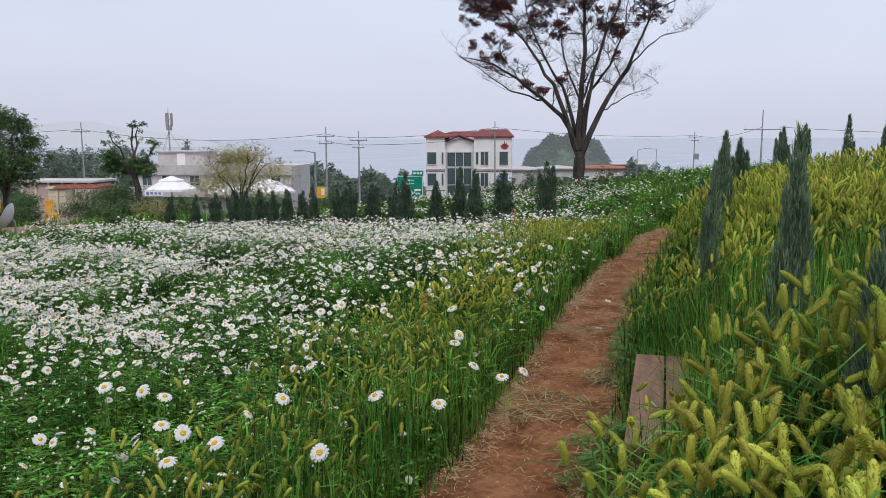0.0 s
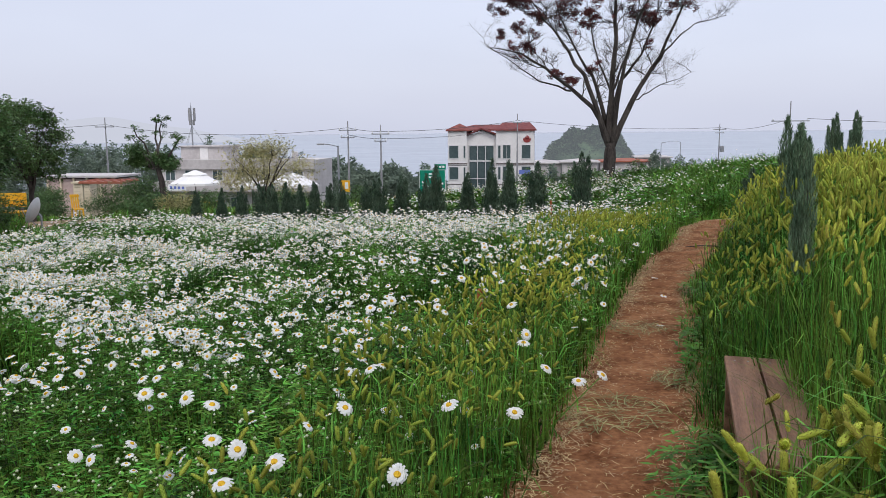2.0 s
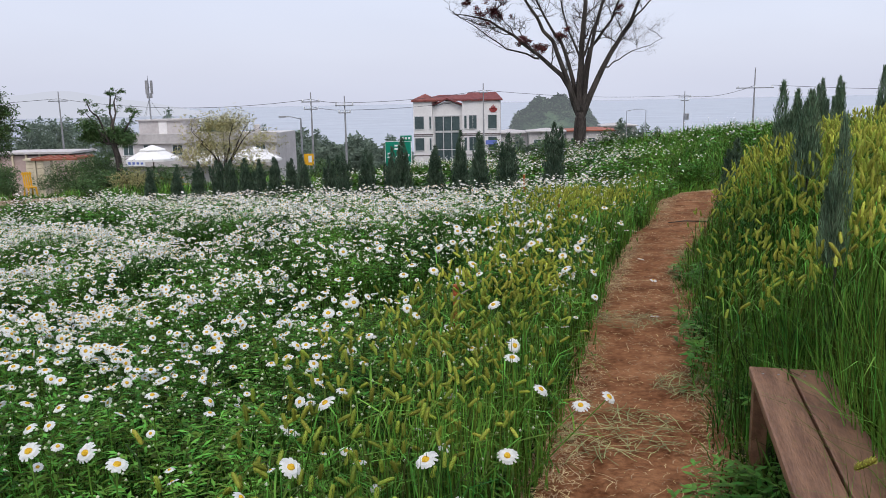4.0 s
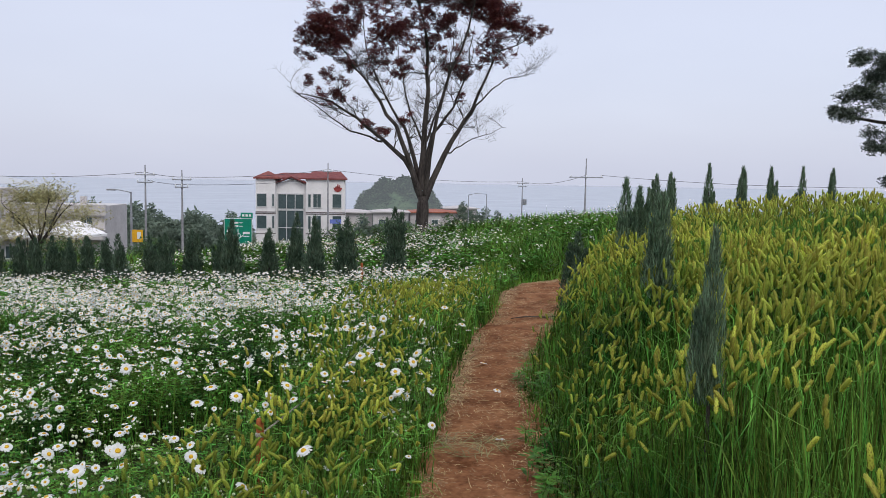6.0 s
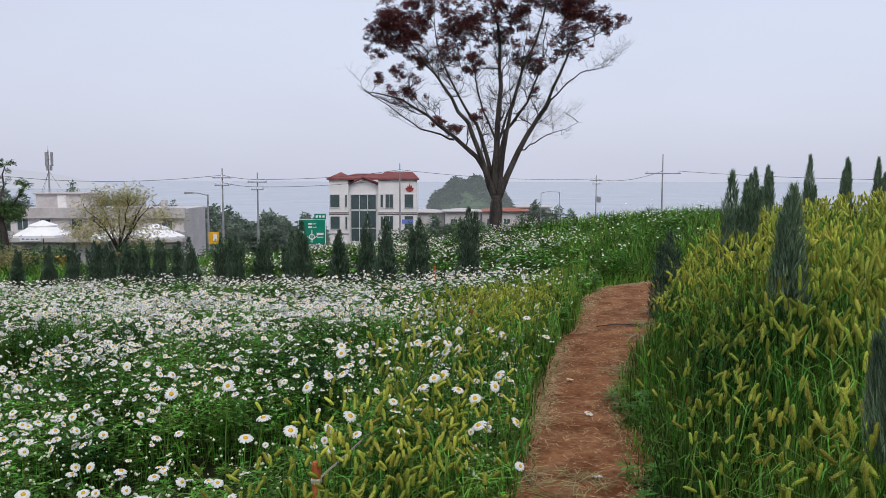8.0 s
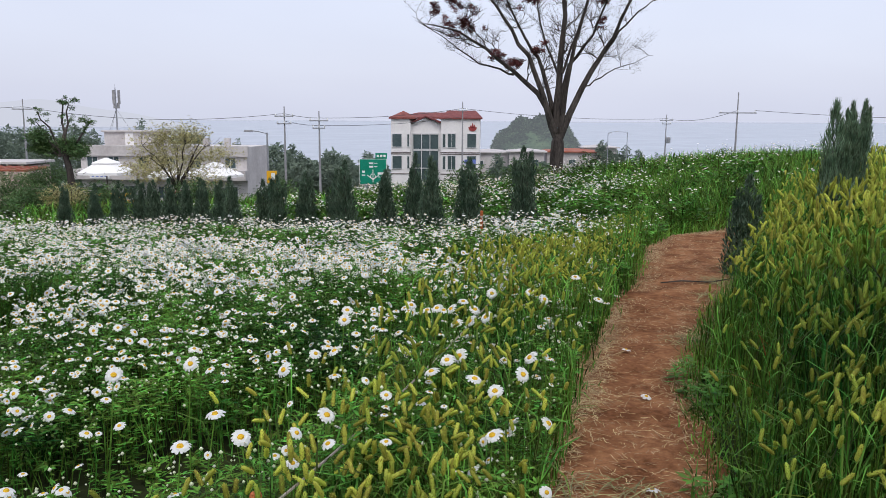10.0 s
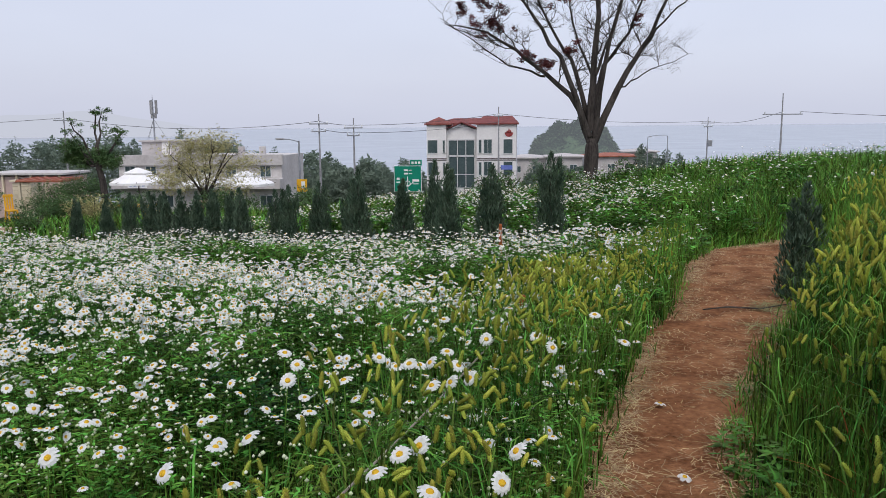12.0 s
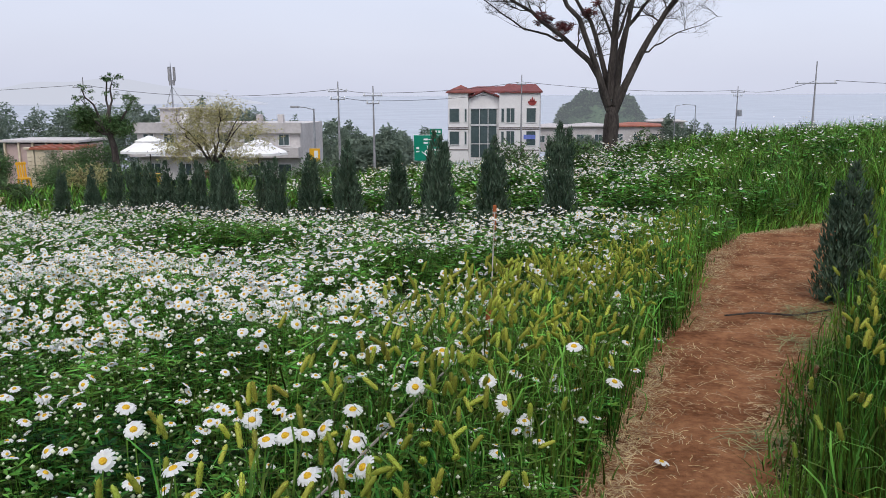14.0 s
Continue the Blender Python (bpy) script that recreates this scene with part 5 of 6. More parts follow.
parasol(-19.1, 44, -0.58, -1.30, 1.45, "white square garden tent with a vented peak")
parasol(-16.9, 47, -1.05, -1.65, 1.40, "white garden tent behind the pale tree")
parasol(-13.4, 44, -0.76, -1.38, 1.50, "wide white garden tent with a vented peak")
parasol(12.2, 16.1, 2.90, 2.38, 1.24, "large white two-tier parasol on the hilltop", grp="hilltop parasols")
parasol(14.9, 17.6, 2.7, 2.25, 1.3, "second white parasol on the hilltop", grp="hilltop parasols")


# ---- poles, lamps, signs ----
def utility_pole(x, y, top, arms, seed=0):
    z = float(ground(x, y))
    ob = thing("utility_pole", x, y, z - 0.2, label="tall grey concrete utility pole with crossarms", category="pole", group="utility poles")
    h = top - z + 0.2
    part("shaft", tube([(0, 0, 0), (0, 0, h * 0.5), (0, 0, h)], [0.13, 0.10, 0.05], 9), M_CONCRETE, ob)
    out = []
    for drop, half in arms:
        part("crossarm", box(0, -0.14, h - drop, half * 2, 0.09, 0.11, 0.01), M_STEEL, ob)
        for s in (-0.9, 0, 0.9):
            part("insulator", lathe([(0.05, 0), (0.07, 0.06), (0.045, 0.1), (0.065, 0.15), (0.03, 0.2)], 8), M_SIGNWHITE, ob).matrix_basis = pose(s * half, -0.14, h - drop + 0.055)
        out.append(Vector((x, y, top - drop + 0.25)))
    return out


pole_a = utility_pole(-47.6, 85, 3.2, [(1.0, 1.1)])
pole_l = utility_pole(-18.7, 79, 2.5, [(0.9, 0.9), (1.6, 0.7)])
pole_m = utility_pole(-15.4, 79, 2.1, [(0.9, 0.9), (1.6, 0.6)])
pole_h = utility_pole(-2.42, 94, 3.3, [(1.0, 0.5)])
pole_3 = utility_pole(25.55, 120, 2.1, [(0.8, 0.9), (1.3, 0.6)])
pole_r = utility_pole(25.8, 88, 4.2, [(2.05, 1.9)])
pole_x = utility_pole(75, 70, 4.6, [(2.0, 1.9)])
tf = thing("transformer", 25.9, 119.75, -1.9, label="grey drum transformer hung on a pole", category="transformer")
part("drum", lathe([(0.28, 0), (0.3, 0.1), (0.3, 0.8), (0.22, 0.9)], 12), M_STEEL, tf)
part("hanger", box(-0.2, 0.1, 0.5, 0.4, 0.08, 0.1), M_STEEL, tf)


def wire(a, b, sag, off=0.0):
    n = 14
    pts = [a.lerp(b, i / n) + Vector((0, off, -sag * (1 - (2 * i / n - 1) ** 2))) for i in range(n + 1)]
    tagged(mesh_object("power_line", tube(pts, 0.022, 5), M_WIRE), "thin black power line strung between the poles", "wire", group="power lines")


wire(Vector((-120, 90, 1.6)), pole_a[0], 0.8)
wire(pole_a[0], pole_l[0], 0.9)
wire(pole_l[0], pole_m[0], 0.1)
wire(pole_l[1], pole_m[1], 0.1)
wire(pole_m[0], pole_h[0], 0.3)
wire(pole_m[1], pole_h[0] - Vector((0, 0, 0.9)), 0.3)
wire(pole_h[0], pole_3[0], 0.5)
wire(pole_3[0], pole_r[0], 0.6)
wire(pole_r[0] + Vector((1.7, 0, 0)), pole_x[0], 1.1)


def street_lamp(x, y, top, reach):
    z = float(ground(x, y))
    ob = thing("street_lamp", x, y, z - 0.1, label="grey steel street lamp with one long arm", category="street lamp", group="street lamps")
    h = top - z + 0.1
    part("shaft", tube([(0, 0, 0), (0, 0, h)], [0.09, 0.05], 8), M_STEEL, ob)
    part("arm", tube([(0, 0, h - 0.05), (reach * 0.5, 0, h + 0.08), (reach, 0, h + 0.12)], 0.03, 6), M_STEEL, ob)
    part("lamp_head", box(reach, 0, h + 0.1, 0.5, 0.2, 0.1, 0.03), M_CONCRETE, ob)


street_lamp(-12.3, 50, 0.62, -1.1)
street_lamp(21.5, 128, -0.55, -1.7)
street_lamp(18.9, 130, -0.75, 0.4)

sg = thing("road_sign", -9.7, 74.6, float(ground(-9.7, 74.6)) - 0.1, label="green direction road sign with white arrows and lettering", category="road sign")
s0 = -2.2 - (float(ground(-9.7, 74.6)) - 0.1)
part("panel", box(0, 0, s0 - 1.05, 2.35, 0.06, 2.2, 0.02), M_SIGN, sg)
part("border", box(0, 0.035, s0 - 1.05, 2.45, 0.012, 2.3, 0.005), M_SIGNWHITE, sg)
part("small_panel", box(0.75, 0, s0 + 0.36, 1.05, 0.06, 0.5, 0.02), M_SIGN, sg, "small green panel above")
for bx, bz, bw, bh in [(-0.15, -0.3, 0.36, 0.15), (0.25, -0.3, 0.3, 0.06), (-0.15, -0.6, 0.36, 0.15), (0.25, -0.6, 0.3, 0.06), (-0.85, -1.05, 0.26, 0.2), (0.72, -1.2, 0.6, 0.2), (0.72, -1.5, 0.5, 0.07), (-0.85, -1.35, 0.3, 0.1)]:
    part("lettering", box(bx, -0.037, s0 + bz, bw, 0.01, bh), M_SIGNWHITE, sg)
for q in range(3):
    part("lettering", box(0.45 + 0.3 * q, -0.037, s0 + 0.36, 0.2, 0.01, 0.2), M_SIGNWHITE, sg)
arrow = tube([(0, -0.036, s0 - 2.0), (0, -0.036, s0 - 0.85)], 0.045, 4)
for s in (-1, 1):
    tube([(0, -0.036, s0 - 1.75), (s * 0.5, -0.036, s0 - 1.35)], 0.045, 4, arrow)
ring_pts = [(0.22 * math.cos(a * math.tau / 12), -0.036, s0 - 1.45 + 0.22 * math.sin(a * math.tau / 12)) for a in range(13)]
tube(ring_pts, 0.04, 4, arrow)
part("arrow", arrow, M_SIGNWHITE, sg, "white roundabout arrow")
for x in (-0.6, 0.6):
    part("post", tube([(x, 0.12, 0), (x, 0.12, s0)], 0.07, 8), M_STEEL, sg)

ys = thing("yellow_sign", -9.9, 42.0, float(ground(-9.9, 42)) - 0.05, label="square yellow notice board on a steel post", category="sign")
y0 = -1.35 - (float(ground(-9.9, 42)) - 0.05)
part("panel", box(0, 0, y0, 0.50, 0.05, 0.60, 0.01), M_YELLOW, ys)
part("picture", box(0.07, -0.032, y0 + 0.03, 0.18, 0.01, 0.34), M_SIGNWHITE, ys, "white slanted picture")
part("post", tube([(0, 0.06, 0), (0, 0.06, y0 + 0.3)], 0.035, 8), M_STEEL, ys)


# ---- garden at the far side of the field ----
def pergola():
    z = float(ground(-27, 50))
    ob = thing("pergola", -27.7, 50, z, label="low shelter with a rusty red sheet roof", category="shelter")
    top = -1.60 - z
    roof = box(0, 0, top, 3.0, 2.2, 0.12, 0.02, turn=Matrix.Rotation(radians(1.5), 4, "X"))
    part("roof", roof, M_ORANGE, ob)
    for k in range(6):
        part("roof_rib", box(-1.40 + k * 0.56, 0, top + 0.08, 0.05, 2.2, 0.05, 0, turn=Matrix.Rotation(radians(1.5), 4, "X")), M_ORANGE, ob)
    for x in (-1.35, 1.35):
        for y in (-0.95, 0.95):
            part("post", box(x, y, top / 2, 0.14, 0.14, top), M_CREAM, ob)
    part("seat", box(0, 0.7, 0.45, 1.5, 0.45, 0.06, 0.01), M_ORANGE, ob)


pergola()
cw = thing("cream_hut", -30.5, 52, float(ground(-31, 52)), label="small cream boarded hut beside the shelter", category="hut")
for k in range(10):
    part("board", box(0, 0, 0.14 + 0.24 * k, 1.2, 1.2, 0.225, 0.015), M_CREAM, cw)
part("roof", box(0, 0, 2.52, 1.4, 1.5, 0.12, 0.02), M_CREAM, cw)
sh = thing("long_shed", -33.6, 58, float(ground(-31.6, 58)), label="long low shed with faded pinkish walls and pale roof", category="shed")
sh_top = float(ground(-31, 52)) + 2.75 - float(ground(-31.6, 58))
part("wall", box(0, 0, sh_top / 2 - 0.2, 5.6, 3.0, sh_top - 0.2), M_PINKWALL, sh)
part("roof", box(0, 0, sh_top - 0.1, 6.0, 3.6, 0.16, 0.02), M_PALEWALL, sh)
for k in range(6):
    part("post", box(-2.6 + 1.04 * k, -1.62, sh_top / 2 - 0.1, 0.12, 0.12, sh_top - 0.1), M_CREAM, sh)


def yellow_chair(x, y, rz, s, label):
    ob = thing("garden_chair", x, y, float(ground(x, y)), rz, label=label, category="chair", group="yellow garden seats")
    for a in (-1, 1):
        for b in (-1, 1):
            part("leg", tube([(a * 0.20 * s, b * 0.3 * s, 0), (a * 0.17 * s, b * 0.25 * s, 0.55 * s)], 0.04 * s, 6), M_YELLOW, ob)
    part("seat", box(0, 0, 0.58 * s, 0.42 * s, 0.55 * s, 0.06 * s, 0.015), M_YELLOW, ob)
    for k in range(4):
        part("back_slat", box((-0.15 + 0.10 * k) * s, 0.30 * s, 0.95 * s, 0.07 * s, 0.04 * s, 0.68 * s, 0.01, turn=Matrix.Rotation(radians(-9), 4, "X")), M_YELLOW, ob)
    part("back_rail", box(0, 0.33 * s, 1.2 * s, 0.44 * s, 0.05 * s, 0.09 * s, 0.01), M_YELLOW, ob)


yellow_chair(-27.6, 46.0, 50, 1.25, "tall bright yellow slatted wooden garden chair")
bn = thing("garden_bench", -20.7, 29.5, float(ground(-20.7, 29.5)), 10, label="yellow painted garden bench in the yard", category="bench")
part("seat", box(0, 0, 0.5, 1.9, 0.5, 0.07, 0.01), M_YELLOW, bn)
part("backrest", box(0, 0.25, 0.95, 1.9, 0.06, 0.55, 0.01), M_YELLOW, bn)
for x in (-0.85, 0.85):
    part("leg", box(x, 0, 0.24, 0.08, 0.45, 0.48), M_YELLOW, bn)


def picnic_table(x, y, rz, material, label):
    ob = thing("garden_table", x, y, float(ground(x, y)), rz, label=label, category="table", group="garden tables")
    part("tabletop", box(0, 0, 0.74, 1.5, 0.75, 0.05, 0.01), material, ob)
    for s in (-1, 1):
        part("bench_seat", box(0, s * 0.65, 0.44, 1.5, 0.26, 0.045, 0.01), material, ob)
        part("leg", box(s * 0.55, 0, 0.36, 0.08, 1.3, 0.08, 0.01), material, ob)
        part("trestle", box(s * 0.55, 0, 0.37, 0.09, 0.5, 0.74, 0.01), material, ob)


picnic_table(-14.2, 34.0, -5, M_YELLOW, "yellow picnic table beneath the tents")
picnic_table(-10.8, 33.5, 3, M_WOOD, "brown wooden picnic table on the lawn")


def satellite_dish(x, y):
    ob = thing("satellite_dish", x, y, float(ground(x, y)), -78, label="pale grey satellite dish tilted on a short pole", category="dish")
    part("pole", tube([(0, 0.1, -0.05), (0, 0.1, 0.45), (0, 0.04, 0.55)], 0.03, 8), M_STEEL, ob)
    bowl = lathe([(0.02, 0.0), (0.16, 0.02), (0.30, 0.075), (0.40, 0.14), (0.405, 0.135), (0.30, 0.06), (0.16, 0.005), (0.02, -0.012)], 24)
    bmesh.ops.transform(bowl, matrix=pose(0, 0, 0.60, 68, 0, 0), verts=bowl.verts)
    part("bowl", bowl, M_FRAME, ob)
    part("feed_arm", tube([(0, -0.05, 0.22), (0, -0.30, 0.42), (0, -0.42, 0.66)], 0.012, 6), M_STEEL, ob)
    part("receiver", box(0, -0.43, 0.68, 0.06, 0.10, 0.06, 0.01), M_DARKTRIM, ob)


satellite_dish(-14.2, 22.2)

yard = bmesh.new()
bmesh.ops.create_grid(yard, x_segments=20, y_segments=20, size=1)
for v in yard.verts:
    ang_, rr_ = math.atan2(v.co.y, v.co.x), max(abs(v.co.x), abs(v.co.y))
    y = 25.5 + 5.2 * rr_ * math.sin(ang_)
    x = -15.2 - 0.6 * (y - 25.5) + 1.8 * rr_ * math.cos(ang_) * (1 + .12 * math.sin(3 * ang_))
    v.co = (x, y, float(ground(x, y)) + 0.05 - 0.06 * (rr_ > 0.97))
tagged(mesh_object("yard", yard, M_DIRT), "bare brown dirt yard beyond the flowers", "yard", kind="structure")

road = bmesh.new()
rv = []
for x in np.arange(-140, 141, 4.0):
    rv.append([road.verts.new((x, y, float(ground(x, y)) + 0.06)) for y in (82.0, 84.5, 87.0, 89.5)])
for a, b in zip(rv, rv[1:]):
    for k in range(3):
        road.faces.new((a[k], b[k], b[k + 1], a[k + 1]))
tagged(mesh_object("road", road, M_ASPHALT), "grey asphalt road below the field", "road", kind="structure")


# ---- buildings by the shore ----
def low_building(x, y, base, w, d, h, roof_mat, wall_mat, label, rz=0, over=0.5):
    ob = thing("shore_building", x, y, base, rz, label=label, category="building", group="buildings by the shore")
    part("wall", box(0, 0, h / 2, w, d, h), wall_mat, ob)
    part("roof", hip_roof(-w / 2, w / 2, -d / 2, d / 2, h + 0.18, 0.45, over), roof_mat, ob)
    n = max(2, int(w / 3))
    for k in range(n):
        window(ob, -w / 2 + w * (k + .5) / n, h * 0.55, 1.2, 1.1, -d / 2)


low_building(15.2, 150, -8.3, 9.0, 7, 3.9, M_ORANGE, M_GREYWALL, "grey building with a bright orange roof by the sea")
low_building(7.0, 146, -8.3, 6.0, 6, 4.0, M_GREYWALL, M_GREYWALL, "small grey house with a flat grey roof")
low_building(0.6, 150, -8.8, 6.5, 8, 4.2, M_GREYWALL, M_GREYWALL, "flat grey shed beside the white house")
low_building(21.5, 160, -8.6, 6.0, 6, 4.6, M_GREYWALL, M_GREYWALL, "dark grey flat-roofed store by the sea")
sw = tagged(mesh_object("retaining_wall", box(11, 118, -6.2, 13, 0.3, 1.6, 0.02), M_WHITEWALL), "low white roadside wall below the tree", "wall")
st_rail = thing("outdoor_stair", 9.2, 121, -7.6, label="pale outdoor stair rising along a building", category="stair")
for k in range(12):
    part("step", box(-1.6 + 0.28 * k, 0, 0.1 + 0.18 * k, 0.3, 1.2, 0.18), M_CONCRETE, st_rail)
part("handrail", tube([(-1.7, -0.6, 1.0), (1.6, -0.6, 3.1)], 0.05, 6), M_FRAME, st_rail)


# ---- woods and far hills ----
# even glow that paints haze onto a far backdrop, whatever the light
def haze_material(name, colour):
    m = bpy.data.materials.new(name)
    m.use_nodes = True
    n, l = m.node_tree.nodes, m.node_tree.links
    n.clear()
    out, em = n.new("ShaderNodeOutputMaterial"), n.new("ShaderNodeEmission")
    em.inputs["Color"].default_value, em.inputs["Strength"].default_value = (*colour, 1), 1.0
    l.new(em.outputs[0], out.inputs["Surface"])
    return m


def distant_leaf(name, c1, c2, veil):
    """Woodland far off; its haze is a pale glow mixed in by veil."""
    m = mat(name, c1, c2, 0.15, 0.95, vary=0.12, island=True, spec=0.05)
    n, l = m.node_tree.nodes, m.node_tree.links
    haze_glow, both = n.new("ShaderNodeEmission"), n.new("ShaderNodeMixShader")
    haze_glow.inputs["Color"].default_value, both.inputs[0].default_value = (0.56, 0.60, 0.70, 1), veil
    l.new(n["Principled BSDF"].outputs[0], both.inputs[1]), l.new(haze_glow.outputs[0], both.inputs[2])
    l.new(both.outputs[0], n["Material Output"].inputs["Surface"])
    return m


M_HILL = haze_material("far_hill_haze_glow", (0.535, 0.56, 0.65))
M_ISLET = distant_leaf("haze_glow_islet_woods", (0.035, 0.07, 0.035), (0.08, 0.12, 0.06), 0.17)


def wood_strip(name, x0, x1, y, top0, top1, n, seed, label, spread=2.2, deep=6.0):
    """A belt of far trees: trunks hidden, crowns of small leaf clumps."""
    r = np.random.default_rng(seed)
    x = r.uniform(x0, x1, n)
    yy = y + r.uniform(-deep, deep, n)
    top = np.interp(x, [x0, x1], [top0, top1]) + r.normal(0, 0.7, n)
    base = ground(x, yy)
    pat = leaf_pattern(0.42)
    at = []
    for k in range(n):
        h = max(1.5, top[k] - base[k])
        m = int(80 + 20 * h)
        v = r.normal(0, 1, (m, 3))
        v /= np.linalg.norm(v, axis=1)[:, None]
        q = v * r.uniform(0.4, 1, m)[:, None] ** 0.5 * np.array([spread * 0.6, spread * 0.6, h * 0.5])
        q[:, :2] *= (1.1 - 0.5 * np.clip(q[:, 2:3] / (h * 0.5), -1, 1))
        at.append(q + np.array([x[k], yy[k], base[k] + h * 0.52]))
    at = np.concatenate(at)
    m = len(at)
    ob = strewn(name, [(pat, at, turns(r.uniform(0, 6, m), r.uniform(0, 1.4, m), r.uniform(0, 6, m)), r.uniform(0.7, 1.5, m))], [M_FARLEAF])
    tagged(ob, label, "woods", kind="stuff")


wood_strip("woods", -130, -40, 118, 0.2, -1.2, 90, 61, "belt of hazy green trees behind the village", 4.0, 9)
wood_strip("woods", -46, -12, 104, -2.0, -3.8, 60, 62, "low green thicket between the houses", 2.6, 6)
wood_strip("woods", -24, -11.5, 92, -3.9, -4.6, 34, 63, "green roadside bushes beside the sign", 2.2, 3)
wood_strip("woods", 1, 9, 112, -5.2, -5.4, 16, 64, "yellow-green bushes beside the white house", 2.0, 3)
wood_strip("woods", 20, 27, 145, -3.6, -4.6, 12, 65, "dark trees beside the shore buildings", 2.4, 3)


def headland():
    """The wooded island off the shore: a dome of leaf clumps over rock."""
    r = np.random.default_rng(66)
    n = 5200
    a, q = r.uniform(0, math.tau, n), np.sqrt(r.random(n))
    rx, ry, hh = 17.5, 14, 19.6
    x, y = rx * 1.12 * q * np.cos(a), ry * q * np.sin(a)
    z = hh * np.clip(1 - q ** 2.6, 0, 1) ** 0.6 * (1 + 0.06 * np.sin(x * 0.7) + 0.05 * np.cos(y * 0.9 + x * 0.4)) + r.uniform(-1.0, 0.6, n)
    base = np.stack([x + 19.2, y + 330, z - 19.2], -1)
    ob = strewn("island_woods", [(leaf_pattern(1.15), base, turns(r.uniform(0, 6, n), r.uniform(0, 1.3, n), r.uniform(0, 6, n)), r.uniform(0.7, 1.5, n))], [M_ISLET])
    tagged(ob, "rounded wooded islet off the shore", "island", kind="stuff")
    rock = lathe([(18.4, -2), (18.0, 4), (16.5, 10), (12.5, 14.6), (6.5, 17.4), (0.6, 18.2)], 24)
    bmesh.ops.scale(rock, vec=(1, 0.8, 1), verts=rock.verts)
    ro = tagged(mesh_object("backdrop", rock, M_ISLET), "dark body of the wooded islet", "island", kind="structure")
    ro.location = (19.2, 330, -19.2)


headland()


def far_hills(x0, x1, y, high, seed):
    bm = bmesh.new()
    n = 60
    lo, hi = [], []
    for i in range(n + 1):
        f = i / n
        x = x0 + (x1 - x0) * f
        h = high * math.sin(math.pi * f) ** 0.8 * (0.75 + 0.25 * math.sin(f * 9 + seed) + 0.06 * math.sin(f * 37))
        lo.append(bm.verts.new((x, y, -40)))
        hi.append(bm.verts.new((x, y + 60, -19 + h)))
    for i in range(n):
        bm.faces.new((lo[i], lo[i + 1], hi[i + 1], hi[i]))
    tagged(mesh_object("backdrop", bm, M_HILL), "pale blue-grey hills fading into haze", "hills", kind="structure")


far_hills(-1700, -560, 1500, 62, 1.0)


# ---- single daisies along the path ----
def bm_from(pat, only):
    """The faces of one material of a pattern, as a bmesh."""
    v, q, t, qm, tm = pat.arrays()
    bm, made = bmesh.new(), {}
    for f in [tuple(f) for f, m in zip(q, qm) if m == only] + [tuple(f) for f, m in zip(t, tm) if m == only]:
        for i in f:
            if i not in made:
                made[i] = bm.verts.new(v[i])
        bm.faces.new([made[i] for i in f])
    return bm


def single_daisy(petals, nod, stem):
    ob = thing("daisy", 0, 0, 0, label="white oxeye daisy with a domed yellow centre", category="flower", group="daisies beside the path")
    pat = daisy_pattern(petals, True, stem, nod)
    part("stem", tube([(0.0, 0, -stem), (0.015, 0, -stem * 0.5), (0.0, 0, 0.0)], [0.0028, 0.0024, 0.002], 5), M_LEAF, ob)
    part("petals", bm_from(pat, 1), M_PETAL, ob)
    part("disc", bm_from(pat, 2), M_DISC, ob)
    return ob


DAISIES_NEAR = [(-0.41, 2.82), (-0.55, 2.87), (-0.53, 2.69), (-0.31, 3.78), (-0.01, 2.76), (0.33, 4.37), (0.08, 3.34), (0.31, 3.69), (-0.83, 3.33), (-1.11, 3.35), (0.59, 4.16), (0.7, 4.2), (-0.3, 3.29), (-0.98, 3.43), (-0.92, 4.37), (-0.57, 4.99), (0.34, 4.53), (0.44, 4.23), (0.24, 5.2), (-0.49, 5.23), (-0.66, 2.93)]
DAISIES_MIDDLE = [(0.67, 6.11), (0.53, 6.92), (0.6, 6.6), (0.68, 6.55), (0.83, 6.88), (0.88, 6.49), (0.09, 6.24), (-0.16, 6.63), (-0.3, 6.22), (-0.14, 6), (-0.81, 6.53), (0.42, 6.77), (0.48, 6.84), (0.79, 6.68), (-0.32, 5.95), (-0.01, 6.91), (-0.59, 6.76)]
DAISIES_FAR = [(0.41, 7.8), (0.38, 7.72), (0.45, 7.86), (0.51, 7.97), (0.58, 7.73), (0.56, 7.62), (0.33, 7.7), (0.23, 7.85), (-0.09, 7.58), (0.16, 7.49), (0.9, 8.3), (0.97, 8.1), (1.2, 8.63), (1.36, 8.69), (0.67, 8.18), (0.71, 8.54), (0.49, 7.57), (0.64, 7.57), (-0.2, 7.9), (-0.11, 7.78), (-0.07, 9.17), (0.43, 8.6)]
kinds = [single_daisy(17, 0.55, 0.55), single_daisy(19, 0.95, 0.55), single_daisy(16, 0.25, 0.55)]
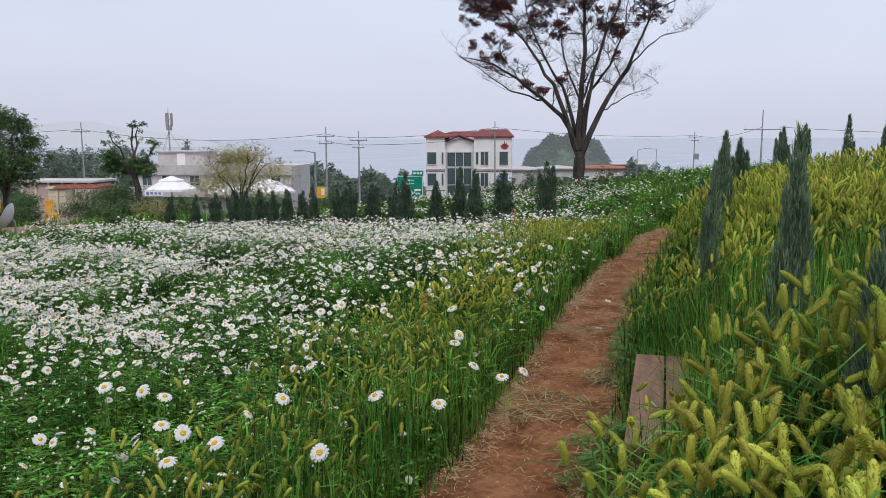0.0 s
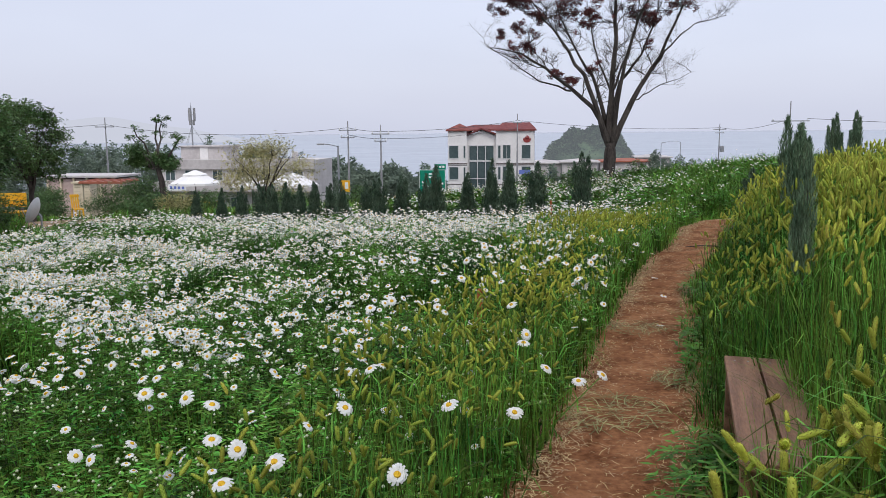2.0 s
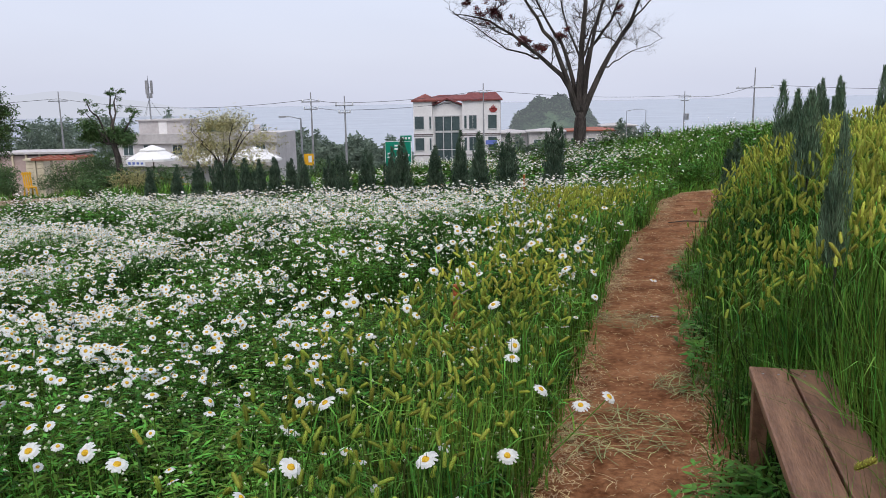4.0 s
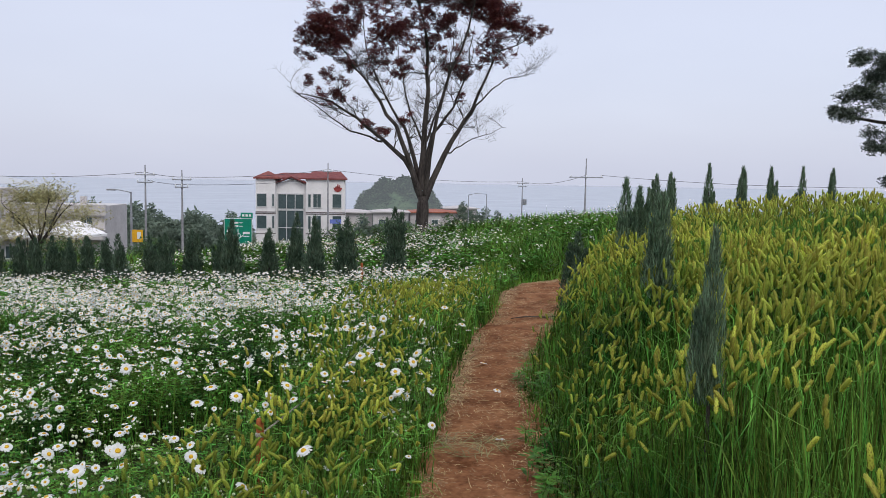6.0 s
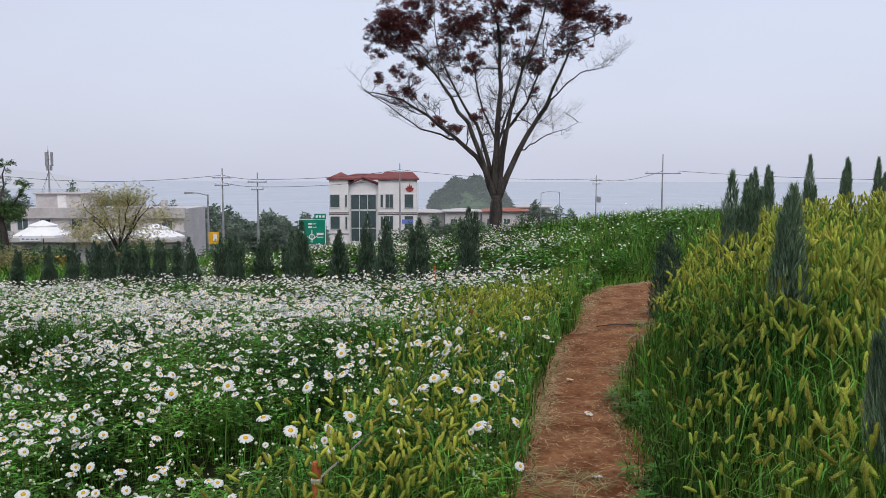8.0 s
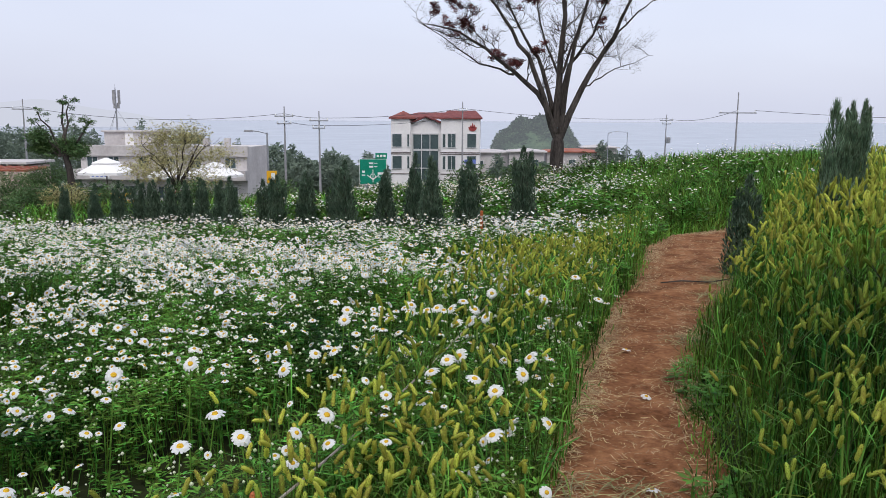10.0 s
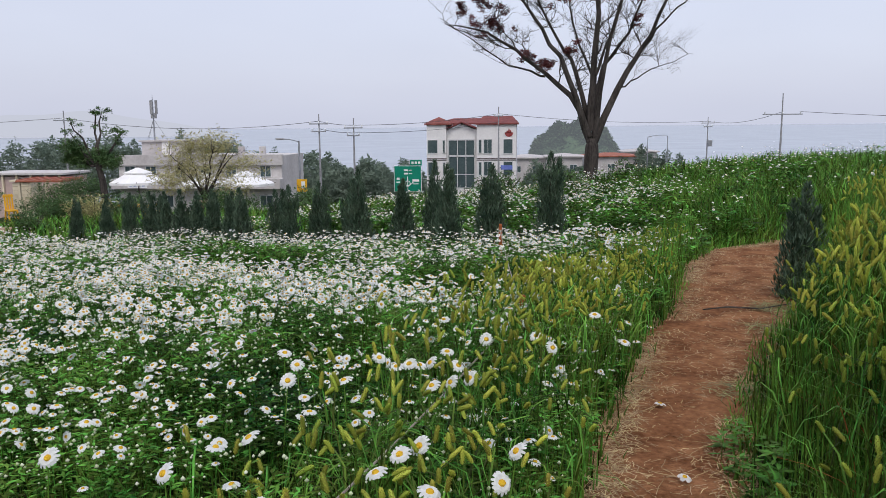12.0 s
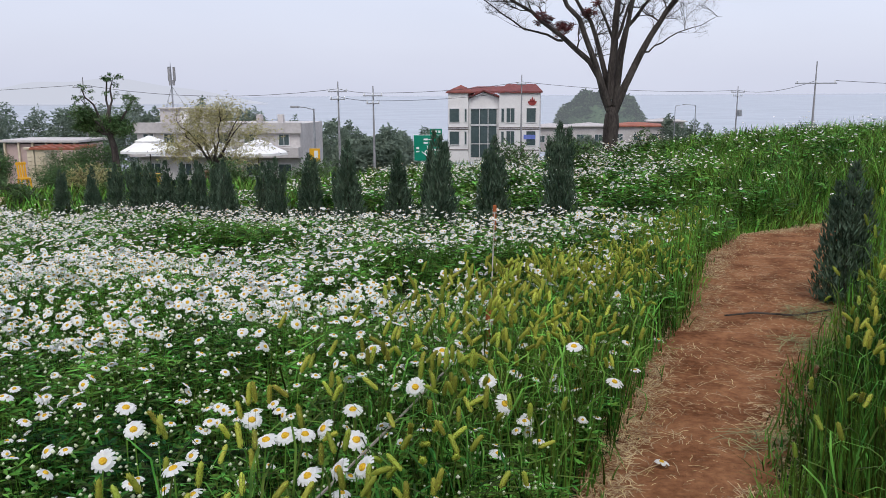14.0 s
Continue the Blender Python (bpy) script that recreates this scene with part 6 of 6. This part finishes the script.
for k, (x, y) in enumerate(DAISIES_NEAR + DAISIES_MIDDLE + DAISIES_FAR):
    over = float(trail_side(np.array(x), np.array(y)) + half_width(y)) > -0.12
    copy_thing(kinds[k % 3], pose(x, y, (0.40 if over else 0.52) + 0.02 * math.sin(k * 2.3), 0, 42 if over else 6 * math.sin(k * 3.3), 0) @ pose(0, 0, 0, 0, 0, -100 + 55 * math.sin(k * 1.7)) @ Matrix.Diagonal((1.12, 1.12, 1.0, 1)))
for p in kinds:
    for o in (*p.children_recursive, p):
        bpy.data.objects.remove(o)


def fallen_daisy(x, y, rz, petals):
    ob = thing("fallen_daisy", x, y, float(ground(x, y)) + 0.034, rz, label="wilted white daisy lying on the earth path", category="flower", group="daisies on the path")
    pat = daisy_pattern(petals, True, 0.2, 0.25)
    part("petals", bm_from(pat, 1), M_PETAL, ob)
    part("disc", bm_from(pat, 2), M_DISC, ob, "greyish centre of a wilted flower")
    part("stem", tube([(0, 0, -0.004), (-0.06, 0.01, -0.012), (-0.13, 0.0, -0.012)], [0.0024, 0.0022, 0.0018], 5), M_STRAW, ob)


for x, y, rz, n in [(1.56, 8.75, 40, 9), (1.52, 7.85, -30, 8), (1.33, 6.72, 80, 10), (1.75, 10.4, 10, 9)]:
    fallen_daisy(x, y, rz, n)

# heaps of cut grass on the path
heap = []
for cx_, cy_, rad, n in [(1.15, 6.62, 0.24, 90), (2.9, 11.1, 0.28, 150), (2.62, 10.4, 0.20, 80), (0.78, 4.75, 0.34, 150), (1.30, 5.35, 0.22, 80), (2.0, 9.0, 0.16, 50)]:
    a, q = rng.uniform(0, 6.28, n), np.sqrt(rng.random(n)) * rad
    x, y = cx_ + q * np.cos(a), cy_ + 0.85 * q * np.sin(a)
    L = rng.uniform(0.06, 0.24, n)
    heap.append((straw_pat, placed(x, y, 0.022 + 0.03 * rng.random(n)), turns(rng.normal(0.4, 1.1, n), rng.uniform(0, 0.1, n), rng.uniform(0, 6.28, n)), np.stack([L, np.full(n, 0.16), np.full(n, 0.15)], -1)))
M_CUT = mat("drying_cut_grass", (0.14, 0.17, 0.06), (0.38, 0.33, 0.16), 4, 0.8, vary=0.4, island=True)
tagged(strewn("cut_grass", heap, [M_CUT]), "small heaps of drying cut grass on the path", "cut grass", kind="stuff")
